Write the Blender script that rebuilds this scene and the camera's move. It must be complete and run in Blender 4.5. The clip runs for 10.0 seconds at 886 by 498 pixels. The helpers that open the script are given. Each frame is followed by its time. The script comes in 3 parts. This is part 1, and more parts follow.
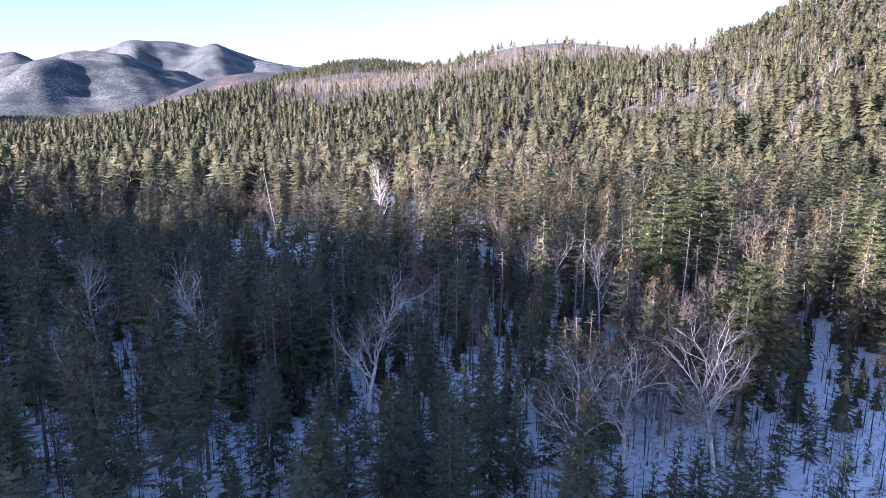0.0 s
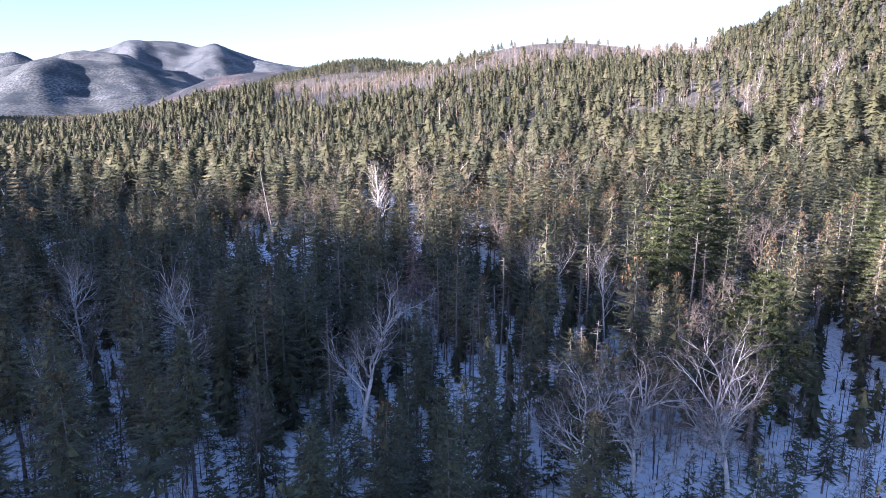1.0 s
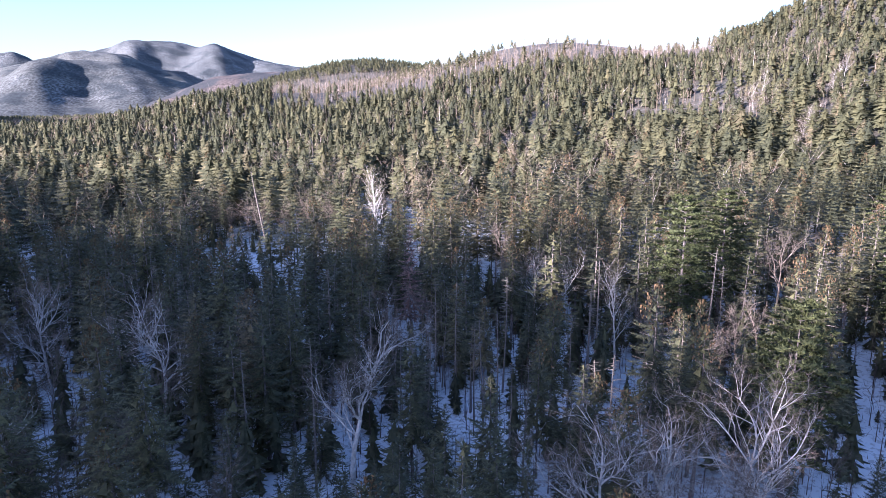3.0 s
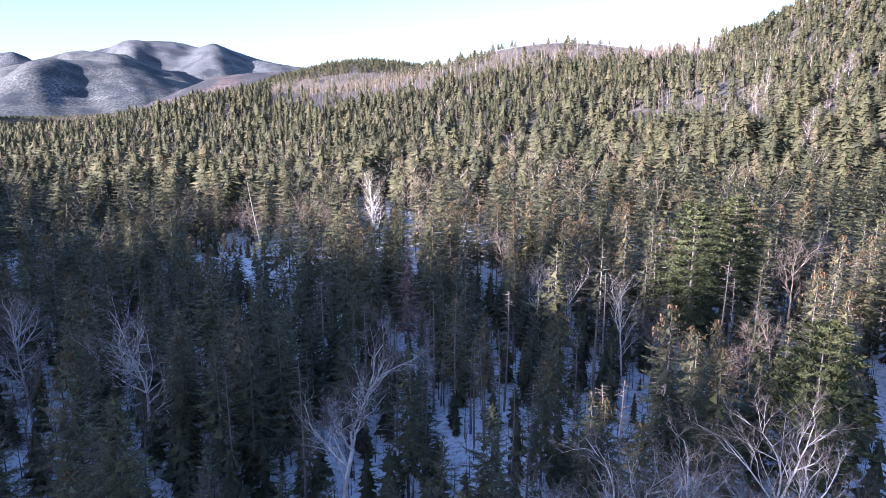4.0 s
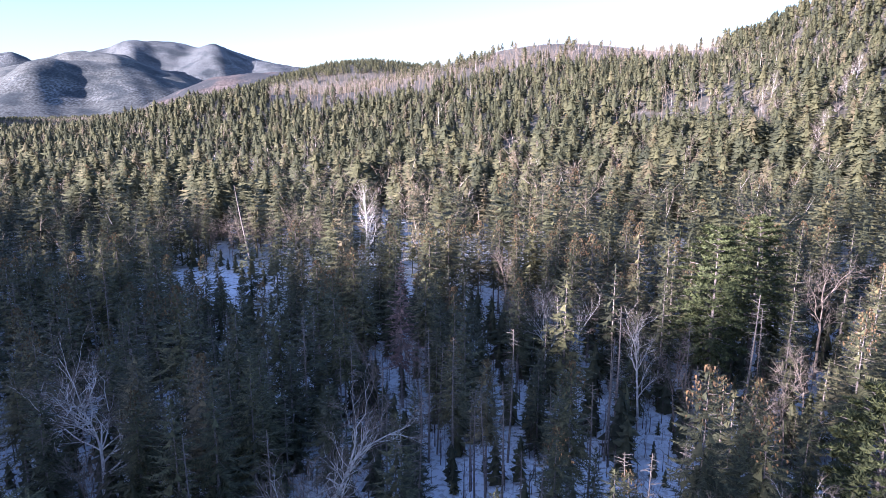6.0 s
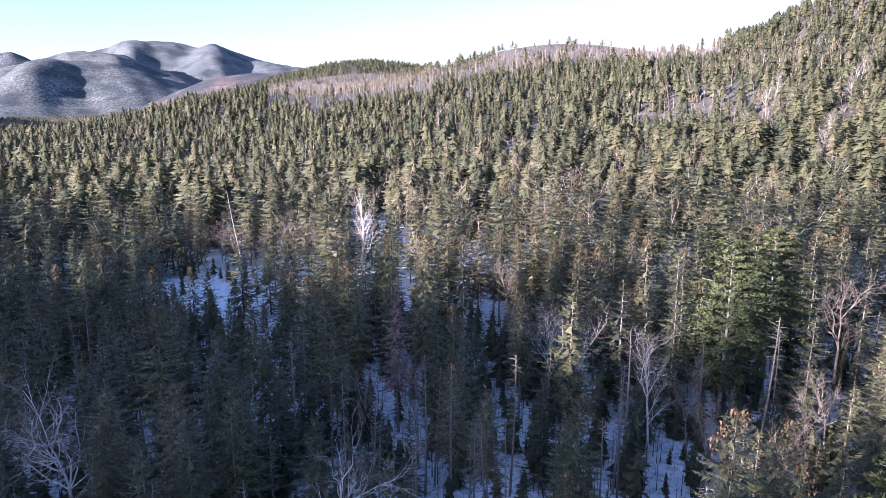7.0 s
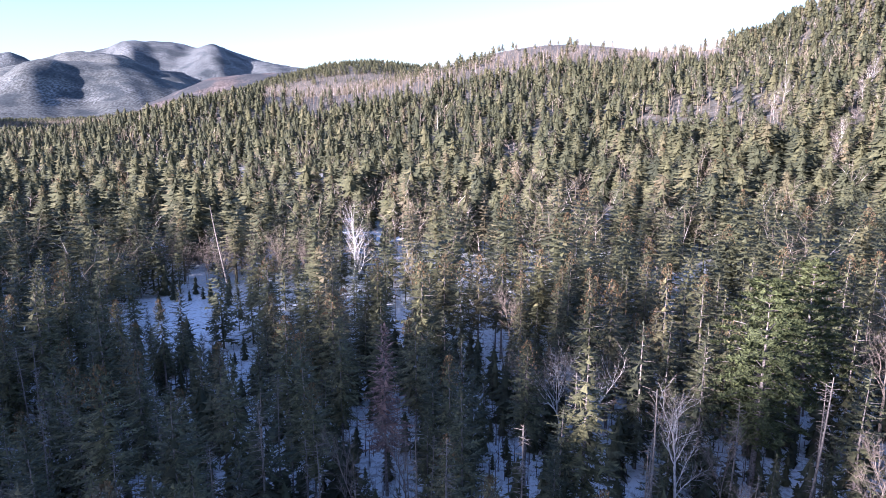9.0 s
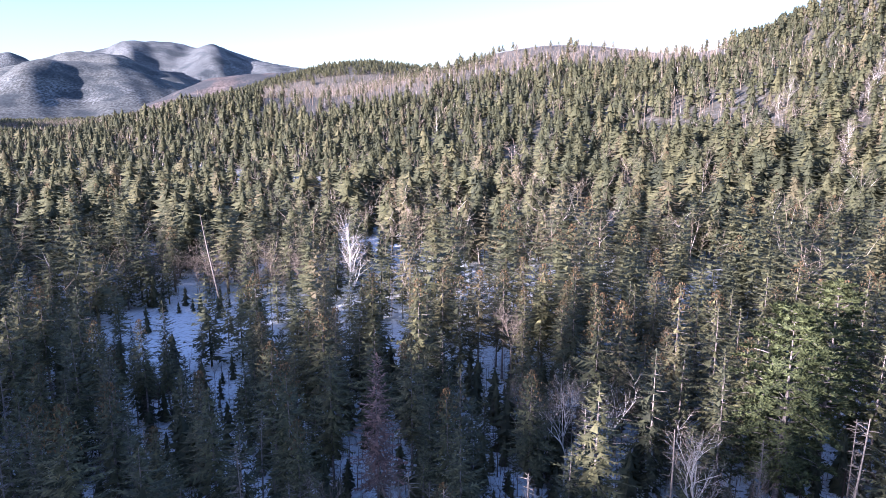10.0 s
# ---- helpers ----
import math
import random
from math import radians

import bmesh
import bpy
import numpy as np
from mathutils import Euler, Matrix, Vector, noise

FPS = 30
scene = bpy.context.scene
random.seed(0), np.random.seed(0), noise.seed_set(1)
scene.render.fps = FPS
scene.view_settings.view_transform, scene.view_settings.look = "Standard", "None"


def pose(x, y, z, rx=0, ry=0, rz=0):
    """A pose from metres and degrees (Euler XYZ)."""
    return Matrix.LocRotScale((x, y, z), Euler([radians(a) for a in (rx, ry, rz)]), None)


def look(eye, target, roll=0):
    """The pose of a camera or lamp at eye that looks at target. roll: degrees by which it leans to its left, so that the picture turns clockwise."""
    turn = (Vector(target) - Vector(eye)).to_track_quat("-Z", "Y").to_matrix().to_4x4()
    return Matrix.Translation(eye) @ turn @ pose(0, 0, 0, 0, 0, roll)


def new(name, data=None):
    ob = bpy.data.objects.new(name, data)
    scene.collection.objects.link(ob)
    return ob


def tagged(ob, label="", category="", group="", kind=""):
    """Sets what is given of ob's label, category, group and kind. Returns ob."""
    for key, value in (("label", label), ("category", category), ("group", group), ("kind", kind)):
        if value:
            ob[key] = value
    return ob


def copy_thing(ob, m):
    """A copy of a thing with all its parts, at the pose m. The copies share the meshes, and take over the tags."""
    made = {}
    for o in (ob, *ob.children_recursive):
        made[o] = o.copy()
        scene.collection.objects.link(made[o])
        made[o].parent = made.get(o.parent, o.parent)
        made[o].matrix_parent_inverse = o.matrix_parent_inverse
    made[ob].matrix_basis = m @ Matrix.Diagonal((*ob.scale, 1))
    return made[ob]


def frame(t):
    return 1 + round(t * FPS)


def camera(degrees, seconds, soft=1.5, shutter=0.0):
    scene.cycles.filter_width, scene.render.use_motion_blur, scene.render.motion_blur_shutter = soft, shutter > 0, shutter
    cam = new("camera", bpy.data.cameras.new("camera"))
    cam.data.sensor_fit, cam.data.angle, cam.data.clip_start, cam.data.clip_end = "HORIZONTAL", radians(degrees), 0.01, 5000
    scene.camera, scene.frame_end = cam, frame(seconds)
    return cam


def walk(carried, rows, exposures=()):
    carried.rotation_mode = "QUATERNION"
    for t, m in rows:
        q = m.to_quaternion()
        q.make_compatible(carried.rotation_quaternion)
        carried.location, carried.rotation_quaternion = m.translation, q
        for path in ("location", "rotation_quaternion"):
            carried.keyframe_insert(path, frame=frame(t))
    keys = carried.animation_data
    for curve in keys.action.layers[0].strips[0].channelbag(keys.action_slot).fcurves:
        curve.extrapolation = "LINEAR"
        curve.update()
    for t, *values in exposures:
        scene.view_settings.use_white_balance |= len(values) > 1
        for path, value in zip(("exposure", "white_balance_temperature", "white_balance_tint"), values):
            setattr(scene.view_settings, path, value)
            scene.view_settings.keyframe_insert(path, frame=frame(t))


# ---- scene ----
cam = camera(68.0, 10.0, 0.8)
# the drone keeps its heading and tilt, flies ahead and climbs slowly
PATH = [
    (0.0, 0.00, 0.00, 31.50), (0.5, 0.04, 1.43, 31.51), (1.0, 0.09, 2.92, 31.57), (1.5, 0.14, 4.46, 31.69),
    (2.0, 0.19, 6.06, 31.85), (2.5, 0.24, 7.73, 32.06), (3.0, 0.31, 9.46, 32.30), (3.5, 0.37, 11.26, 32.57),
    (4.0, 0.45, 13.13, 32.87), (4.5, 0.52, 15.07, 33.19), (5.0, 0.61, 17.07, 33.54), (5.5, 0.70, 19.14, 33.90),
    (6.0, 0.80, 21.27, 34.28), (6.5, 0.91, 23.47, 34.68), (7.0, 1.02, 25.72, 35.09), (7.5, 1.13, 28.03, 35.51),
    (8.0, 1.25, 30.38, 35.95), (8.5, 1.37, 32.78, 36.39), (9.0, 1.49, 35.22, 36.85), (9.5, 1.61, 37.69, 37.32),
    (10.0, 1.73, 40.19, 37.80)]
walk(cam, [(t, pose(x, y, z, 78, 0, 0)) for t, x, y, z in PATH], [(0.0, 2.36, 5000, 31), (10.0, 2.36, 5000, 31)])

# ---- light: low winter sun from the left, clear sky ----
SUN_EL, SUN_AZ = radians(14), radians(229)
world = bpy.data.worlds.new("winter_sky")
scene.world = world
world.use_nodes = True
sky = world.node_tree.nodes.new("ShaderNodeTexSky")
sky.sky_type, sky.sun_disc, sky.sun_elevation, sky.sun_rotation = "NISHITA", False, SUN_EL, SUN_AZ
sky.air_density, sky.dust_density, sky.ozone_density = 1.0, 0.8, 0.8
back = world.node_tree.nodes["Background"]
back.inputs["Strength"].default_value = 0.058
world.node_tree.links.new(sky.outputs["Color"], back.inputs["Color"])
sun = new("sun", bpy.data.lights.new("sun", "SUN"))
sun.data.energy, sun.data.angle, sun.data.color = 5.0, radians(0.6), (1.0, 0.84, 0.62)
toward = Vector((math.sin(SUN_AZ) * math.cos(SUN_EL), math.cos(SUN_AZ) * math.cos(SUN_EL), math.sin(SUN_EL)))
sun.matrix_world = look(toward * 200, (0, 0, 0))


# ---- materials ----
def material(name, rough=0.7):
    m = bpy.data.materials.new(name)
    m.use_nodes = True
    b = m.node_tree.nodes["Principled BSDF"]
    b.inputs["Roughness"].default_value = rough
    b.inputs["Specular IOR Level"].default_value = 0.25
    return m, m.node_tree.nodes, m.node_tree.links, b


def ramp_of(nodes, links, source, stops):
    r = nodes.new("ShaderNodeValToRGB")
    els = r.color_ramp.elements
    while len(els) < len(stops):
        els.new(0.5)
    for e, (p, c) in zip(els, stops):
        e.position, e.color = p, (*c, 1)
    links.new(source, r.inputs["Fac"])
    return r.outputs["Color"]


def noise_of(nodes, links, scale, detail=3, coords=None):
    n = nodes.new("ShaderNodeTexNoise")
    n.inputs["Scale"].default_value, n.inputs["Detail"].default_value = scale, detail
    if coords is None:
        coords = nodes.new("ShaderNodeNewGeometry").outputs["Position"]
    links.new(coords, n.inputs["Vector"])
    return n.outputs["Fac"]


def mixed(nodes, links, fac, a, b, mode="MIX"):
    m = nodes.new("ShaderNodeMix")
    m.data_type, m.blend_type = "RGBA", mode
    for value, socket in ((fac, m.inputs[0]), (a, m.inputs[6]), (b, m.inputs[7])):
        if isinstance(value, bpy.types.NodeSocket):
            links.new(value, socket)
        else:
            socket.default_value = value if isinstance(value, float) else (*value, 1)
    return m.outputs[2]


def foliage(name, stops, joined=False):
    """Needles: one tone a tree, a finer tone a spray, a little light let through."""
    m, nodes, links, b = material(name, 0.65)
    if joined:
        v = nodes.new("ShaderNodeTexVoronoi")
        v.voronoi_dimensions = "2D"
        v.inputs["Scale"].default_value = 0.22
        links.new(nodes.new("ShaderNodeNewGeometry").outputs["Position"], v.inputs["Vector"])
        s = nodes.new("ShaderNodeSeparateColor")
        links.new(v.outputs["Color"], s.inputs["Color"])
        tree = s.outputs["Red"]
    else:
        tree = nodes.new("ShaderNodeObjectInfo").outputs["Random"]
    base = ramp_of(nodes, links, tree, stops)
    isl = nodes.new("ShaderNodeNewGeometry").outputs["Random Per Island"]
    fine = ramp_of(nodes, links, isl, [(0, (0.80, 0.80, 0.80) if joined else (0.50, 0.50, 0.50)), (0.6, (1, 1, 1)), (1, (1.18, 1.16, 1.12) if joined else (1.75, 1.65, 1.5))])
    col = mixed(nodes, links, 1.0, base, fine, "MULTIPLY")
    grain = ramp_of(nodes, links, noise_of(nodes, links, 1.9 if joined else 5.5, 5), [(0.3, (0.66, 0.69, 0.72)), (0.7, (1.36, 1.32, 1.26))])
    col = mixed(nodes, links, 1.0, col, grain, "MULTIPLY")
    links.new(col, b.inputs["Base Color"])
    t = nodes.new("ShaderNodeBsdfTranslucent")
    links.new(col, t.inputs["Color"])
    mix = nodes.new("ShaderNodeMixShader")
    mix.inputs[0].default_value = 0.3
    links.new(b.outputs[0], mix.inputs[1])
    links.new(t.outputs[0], mix.inputs[2])
    links.new(mix.outputs[0], nodes["Material Output"].inputs["Surface"])
    return m


def bark(name, dark, light, scale=6.0, rough=0.85):
    m, nodes, links, b = material(name, rough)
    f = noise_of(nodes, links, scale, 5)
    col = ramp_of(nodes, links, f, [(0.35, dark), (0.62, light)])
    own = nodes.new("ShaderNodeObjectInfo").outputs["Random"]
    tone = ramp_of(nodes, links, own, [(0, (0.8, 0.8, 0.8)), (1, (1.15, 1.12, 1.08))])
    links.new(mixed(nodes, links, 1.0, col, tone, "MULTIPLY"), b.inputs["Base Color"])
    bump = nodes.new("ShaderNodeBump")
    bump.inputs["Strength"].default_value = 0.5
    links.new(f, bump.inputs["Height"])
    links.new(bump.outputs[0], b.inputs["Normal"])
    return m


SPRUCE_TONES = [(0.0, (0.070, 0.075, 0.044)), (0.35, (0.104, 0.106, 0.056)), (0.7, (0.130, 0.127, 0.066)), (0.92, (0.150, 0.137, 0.076)), (1.0, (0.164, 0.138, 0.085))]
FIR_TONES = [(0.0, (0.060, 0.066, 0.042)), (0.5, (0.098, 0.102, 0.056)), (1.0, (0.130, 0.127, 0.068))]
MAT = {
    "spruce": foliage("spruce_needles", SPRUCE_TONES),
    "fir": foliage("fir_needles", FIR_TONES),
    "pine": foliage("pine_needles", [(0.0, (0.098, 0.116, 0.050)), (1.0, (0.116, 0.130, 0.056))]),
    "red": foliage("withered_needles", [(0.0, (0.275, 0.180, 0.158)), (1.0, (0.285, 0.190, 0.166))]),
    "cones": foliage("cone_clusters", [(0.0, (0.120, 0.082, 0.044)), (1.0, (0.165, 0.104, 0.054))]),
    "spruce_far": foliage("spruce_needles_joined", SPRUCE_TONES, True),
    "fir_far": foliage("fir_needles_joined", FIR_TONES, True),
    "bark": bark("conifer_bark", (0.115, 0.096, 0.090), (0.320, 0.280, 0.262)),
    "birch": bark("birch_bark", (0.500, 0.470, 0.445), (0.800, 0.765, 0.735), 3.0),
    "twig": bark("bare_twigs", (0.122, 0.100, 0.085), (0.245, 0.202, 0.172), 2.0),
    "snagwood": bark("weathered_dead_wood", (0.120, 0.106, 0.096), (0.270, 0.238, 0.216), 5.0),
    "brush": bark("brush_twigs", (0.070, 0.048, 0.042), (0.170, 0.125, 0.110), 1.0),
}


def snow_material():
    m, nodes, links, b = material("snow", 0.6)
    big = noise_of(nodes, links, 0.12, 4)
    fine = noise_of(nodes, links, 1.7, 5)
    litter = ramp_of(nodes, links, fine, [(0.40, (0.30, 0.27, 0.25)), (0.47, (0.84, 0.86, 0.89))])
    clean = ramp_of(nodes, links, big, [(0.3, (0.78, 0.80, 0.84)), (0.7, (0.88, 0.89, 0.91))])
    col = mixed(nodes, links, 0.5, clean, litter)
    # the slopes are overgrown with low brush that pokes through the snow
    sep = nodes.new("ShaderNodeSeparateXYZ")
    links.new(nodes.new("ShaderNodeNewGeometry").outputs["Position"], sep.inputs[0])
    slope = nodes.new("ShaderNodeMapRange")
    slope.inputs[1].default_value, slope.inputs[2].default_value = 1.0, 4.5
    links.new(sep.outputs["Z"], slope.inputs[0])
    tuft = ramp_of(nodes, links, noise_of(nodes, links, 0.33, 5), [(0.50, (1, 1, 1)), (0.74, (0.86, 0.86, 0.86))])
    brushy = mixed(nodes, links, 1.0, slope.outputs[0], tuft, "MULTIPLY")
    col = mixed(nodes, links, brushy, col, (0.088, 0.080, 0.064))
    links.new(col, b.inputs["Base Color"])
    bump = nodes.new("ShaderNodeBump")
    bump.inputs["Strength"].default_value, bump.inputs["Distance"].default_value = 0.5, 0.3
    links.new(fine, bump.inputs["Height"])
    links.new(bump.outputs[0], b.inputs["Normal"])
    return m


def mountain_material(name, wood, snow_from, fir_share=0.50):
    """Leafless forest over snow: grey-brown wood, darker firs in patches that also carry the flanks' blue shade, snow
    on the bare spots.
    """
    m, nodes, links, b = material(name, 0.95)
    patch = noise_of(nodes, links, 0.0042, 5)
    lay = nodes.new("ShaderNodeMapping")  # the stands run up and down the slopes
    lay.inputs["Scale"].default_value = (1.0, 0.45, 0.7)
    links.new(nodes.new("ShaderNodeNewGeometry").outputs["Position"], lay.inputs["Vector"])
    trees = noise_of(nodes, links, 0.19, 5, lay.outputs[0])
    col = ramp_of(nodes, links, trees, [(0.35, tuple(c * 0.5 for c in wood)), (0.65, tuple(c * 1.45 for c in wood))])
    snow = ramp_of(nodes, links, trees, [(0.45, (0.0, 0.0, 0.0)), (0.66, (0.42, 0.42, 0.42))])
    where = ramp_of(nodes, links, patch, [(snow_from, (0.03, 0.03, 0.03)), (snow_from + 0.18, (0.5, 0.5, 0.5))])
    s = mixed(nodes, links, 1.0, snow, where, "MULTIPLY")
    col = mixed(nodes, links, s, col, (0.75, 0.77, 0.82))
    # fir patches, their blue-black colour also painted for the shaded flanks
    firs = ramp_of(nodes, links, noise_of(nodes, links, 0.011, 6), [(fir_share - 0.03, (0, 0, 0)), (fir_share + 0.12, (1, 1, 1))])
    col = mixed(nodes, links, mixed(nodes, links, 0.75, (0.0, 0.0, 0.0), firs), col, (0.030, 0.040, 0.048))
    links.new(col, b.inputs["Base Color"])
    bump = nodes.new("ShaderNodeBump")
    bump.inputs["Strength"].default_value, bump.inputs["Distance"].default_value = 0.3, 3.0
    links.new(trees, bump.inputs["Height"])
    links.new(bump.outputs[0], b.inputs["Normal"])
    return m


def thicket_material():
    """Leafless trees seen from afar: reddish twigs, a few pale stems and limbs among them, tones lightened in place of
    haze.
    """
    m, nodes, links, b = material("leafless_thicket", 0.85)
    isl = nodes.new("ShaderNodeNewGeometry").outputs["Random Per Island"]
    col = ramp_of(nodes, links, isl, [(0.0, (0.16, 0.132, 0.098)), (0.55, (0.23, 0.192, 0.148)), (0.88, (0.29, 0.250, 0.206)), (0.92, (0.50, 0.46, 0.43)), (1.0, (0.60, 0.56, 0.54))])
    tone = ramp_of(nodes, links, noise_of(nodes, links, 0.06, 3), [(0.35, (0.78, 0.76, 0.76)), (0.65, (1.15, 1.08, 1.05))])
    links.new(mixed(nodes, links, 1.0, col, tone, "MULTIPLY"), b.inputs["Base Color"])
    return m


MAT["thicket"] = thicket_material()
MAT["snow"] = snow_material()
MAT["mountain"] = mountain_material("leafless_mountain_forest", (0.100, 0.106, 0.102), 0.54, 0.50)
MAT["dark_hill"] = mountain_material("dark_wooded_hill", (0.110, 0.088, 0.080), 0.66, 0.42)
MAT["peak"] = mountain_material("snowy_mountain_forest", (0.098, 0.106, 0.110), 0.49, 0.52)


# ---- ground ----
# hills: centre x, y, spread x, y, height
HILLS = [
    (614, 682, 151, 163, 258.0), (194, 1012, 185, 163, 98.0), (-77, 968, 180, 177, 17.3), (-216, 713, 77, 74, 24.0),
    (-158, 1499, 232, 213, 127.3), (366, 452, 60, 242, 32.0), (149, 659, 231, 202, 57.0), (-106, 474, 160, 160, -14.8),
    (582, 896, 216, 118, -11.0), (226, 375, 63, 110, 25.9)]


# the unseen ridge behind: crest heights along it, set to place the shade
CREST_AT = (-900, -500, -143, -108, -94, -73, -49, -33, -22, 60, 500, 900)
CREST_HIGH = (0, 72, 73, 77, 81, 84, 82, 75, 77, 80, 80, 0)


def along_sun(x, y):
    """How far a place lies down the sun's light, on the plan."""
    return -(math.sin(SUN_AZ) * x + math.cos(SUN_AZ) * y)


def across_sun(x, y):
    """How far a place lies to the right of the light's way."""
    return math.sin(SUN_AZ) * y - math.cos(SUN_AZ) * x


def rise(x, y):
    """Ground height; x and y may be arrays."""
    x, y = np.asarray(x, float), np.asarray(y, float)
    z = 0 * x
    for hx, hy, sx, sy, h in HILLS:
        z = z + h * np.exp(-((x - hx) / sx) ** 2 / 2 - ((y - hy) / sy) ** 2 / 2)
    # the assumed wooded ridge behind the start, never in view, square to the sun, which keeps the light off the nearest
    # trees
    z = z + np.interp(across_sun(x, y), CREST_AT, CREST_HIGH) * np.exp(-((along_sun(x, y) + 230) / 75) ** 2 / 2)
    # a second ridge, added out of view only to shade the valley floor before the mountains
    z = z + 165 * np.clip((-800 - across_sun(x, y)) / 110, 0, 1) * np.exp(-((along_sun(x, y) + 350) / 90) ** 2 / 2) * (across_sun(x, y) > -2600)
    step = np.clip((y - 330) / 120, 0, 1)
    z = z + 3.5 * step * step * (3 - 2 * step)
    return z + 0.25 * np.sin(x / 7.3) * np.sin(y / 9.1) + 0.12 * np.sin(x / 2.9 + y / 3.7)


def mesh_of(name, verts, faces, mat, smooth=False, normals=None):
    """A mesh from arrays of places and of triangles or quads, with its own normals if given."""
    me = bpy.data.meshes.new(name)
    verts, faces = np.asarray(verts, np.float32), np.asarray(faces, np.int32)
    n, k = faces.shape
    me.vertices.add(len(verts))
    me.vertices.foreach_set("co", verts.ravel())
    me.loops.add(n * k)
    me.loops.foreach_set("vertex_index", faces.ravel())
    me.polygons.add(n)
    me.polygons.foreach_set("loop_start", np.arange(0, n * k, k, dtype=np.int32))
    me.polygons.foreach_set("use_smooth", np.full(n, smooth or normals is not None))
    me.update(calc_edges=True)
    if normals is not None:
        me.normals_split_custom_set_from_vertices(np.asarray(normals, np.float32))
    me.materials.append(mat)
    return me


def leafy(shape, lift=0.45, mess=0.5, seed=5):
    """Turns the sprays of a crown outward and gives them the crown's rounded normals."""
    V, F = np.asarray(shape[0], float), np.asarray(shape[1]).copy()
    N = V.copy()
    N[:, 2] = 0
    N /= np.linalg.norm(N, axis=1, keepdims=True) + 0.02 * V[:, 2].max()
    N[:, 2] = lift
    r = np.random.default_rng(seed)
    fn = np.cross(V[F[:, 1]] - V[F[:, 0]], V[F[:, 2]] - V[F[:, 0]])
    fn /= np.linalg.norm(fn, axis=1, keepdims=True) + 1e-12
    flip = (fn * N[F].mean(1)).sum(1) < 0
    F[flip] = F[flip][:, ::-1]
    fn[flip] *= -1
    for k in range(3):
        N[F[:, k]] += fn * mess
    N += r.normal(0, 0.12, N.shape)
    return V, F, N / np.linalg.norm(N, axis=1, keepdims=True)


def sheet(name, xs, ys, height, mat):
    X, Y = np.meshgrid(xs, ys)
    V = np.stack([X, Y, height(X, Y)], -1).reshape(-1, 3)
    nx, ny = len(xs), len(ys)
    i = (np.arange(ny - 1)[:, None] * nx + np.arange(nx - 1)[None]).ravel()
    return new(name, mesh_of(name, V, np.stack([i, i + 1, i + nx + 1, i + nx], 1), mat, True))


def spaced(a, b, n, bend):
    s = np.linspace(np.arcsinh(a / bend), np.arcsinh(b / bend), n)
    return np.sinh(s) * bend


tagged(sheet("ground", spaced(-4800, 4800, 220, 90), 70 + spaced(-1400, 4800, 240, 90), rise, MAT["snow"]),
       "snow-covered forest floor rising into wooded hills", "ground", kind="structure")


# ---- far mountains ----
def mountain(name, label, mat, y0, crest, depth, rough):
    """A range beyond the valley: crest gives x and height along its ridge."""
    cx, ch = np.array(crest, float).T
    xs = np.arange(cx[0], cx[-1], 18.0)
    ys = np.arange(y0 - 2.3 * depth, min(y0 + 2.0 * depth, 4950), 18.0)

    def height(X, Y):
        z = (np.interp(X - 25, cx, ch) + np.interp(X, cx, ch) + np.interp(X + 25, cx, ch)) / 3
        off = (Y - y0) / depth
        spur = np.sin(X / 95.0 + Y / 260.0 + 1.5 * np.sin(X / 210.0)) + 0.4 * np.sin(X / 41.0 + Y / 90.0 + 2)
        z = z * (1 + rough * spur * np.clip(np.abs(off), 0, 1))
        fade = np.clip((X - cx[0]) / 120, 0, 1) * np.clip((cx[-1] - X) / 120, 0, 1)
        return z * np.exp(-off ** 2 / 2) * fade * 1.05 + 3 * np.sin(X / 17.0) * np.sin(Y / 23.0) - 14
    return tagged(sheet(name, xs, ys, height, mat), label, "mountain", kind="structure")


mountain("mountain_front", "leafless brown mountain slope with snow patches", MAT["mountain"], 2300,
         [(-1900, 130), (-1502, 142), (-1384, 166), (-1286, 188), (-1180, 199), (-1086, 188), (-1002, 161), (-928, 137), (-854, 105), (-600, 10)], 330, 0.20)
mountain("mountain_middle", "grey-mauve mountain shoulder with snow between bare trees", MAT["mountain"], 3200,
         [(-2550, 225), (-2086, 219), (-1923, 245), (-1812, 280), (-1690, 301), (-1573, 290), (-1469, 265), (-1288, 211), (-1108, 134), (-900, 60)], 360, 0.18)
mountain("mountain_main", "broad snowy mountain with bare forest", MAT["peak"], 3900,
         [(-2400, 190), (-2184, 272), (-2048, 325), (-1915, 360), (-1751, 387), (-1589, 406), (-1461, 394), (-1392, 369), (-1285, 381),
          (-1143, 341), (-1016, 300), (-855, 272), (-727, 247), (-350, 120)], 420, 0.16)
mountain("mountain_peak", "pale snow-covered peak far off", MAT["peak"], 4400,
         [(-3600, 320), (-3075, 367), (-2855, 377), (-2773, 395), (-2711, 370), (-2643, 331), (-2400, 250)], 240, 0.04)
mountain("mountain_saddle", "low wooded saddle between the hills", MAT["dark_hill"], 2050,
         [(-950, 20), (-744, 110), (-672, 134), (-584, 144), (-496, 148), (-391, 151), (-100, 120)], 220, 0.06)


# ---- tree shapes ----
def unit(v):
    return v / (np.linalg.norm(v) + 1e-9)


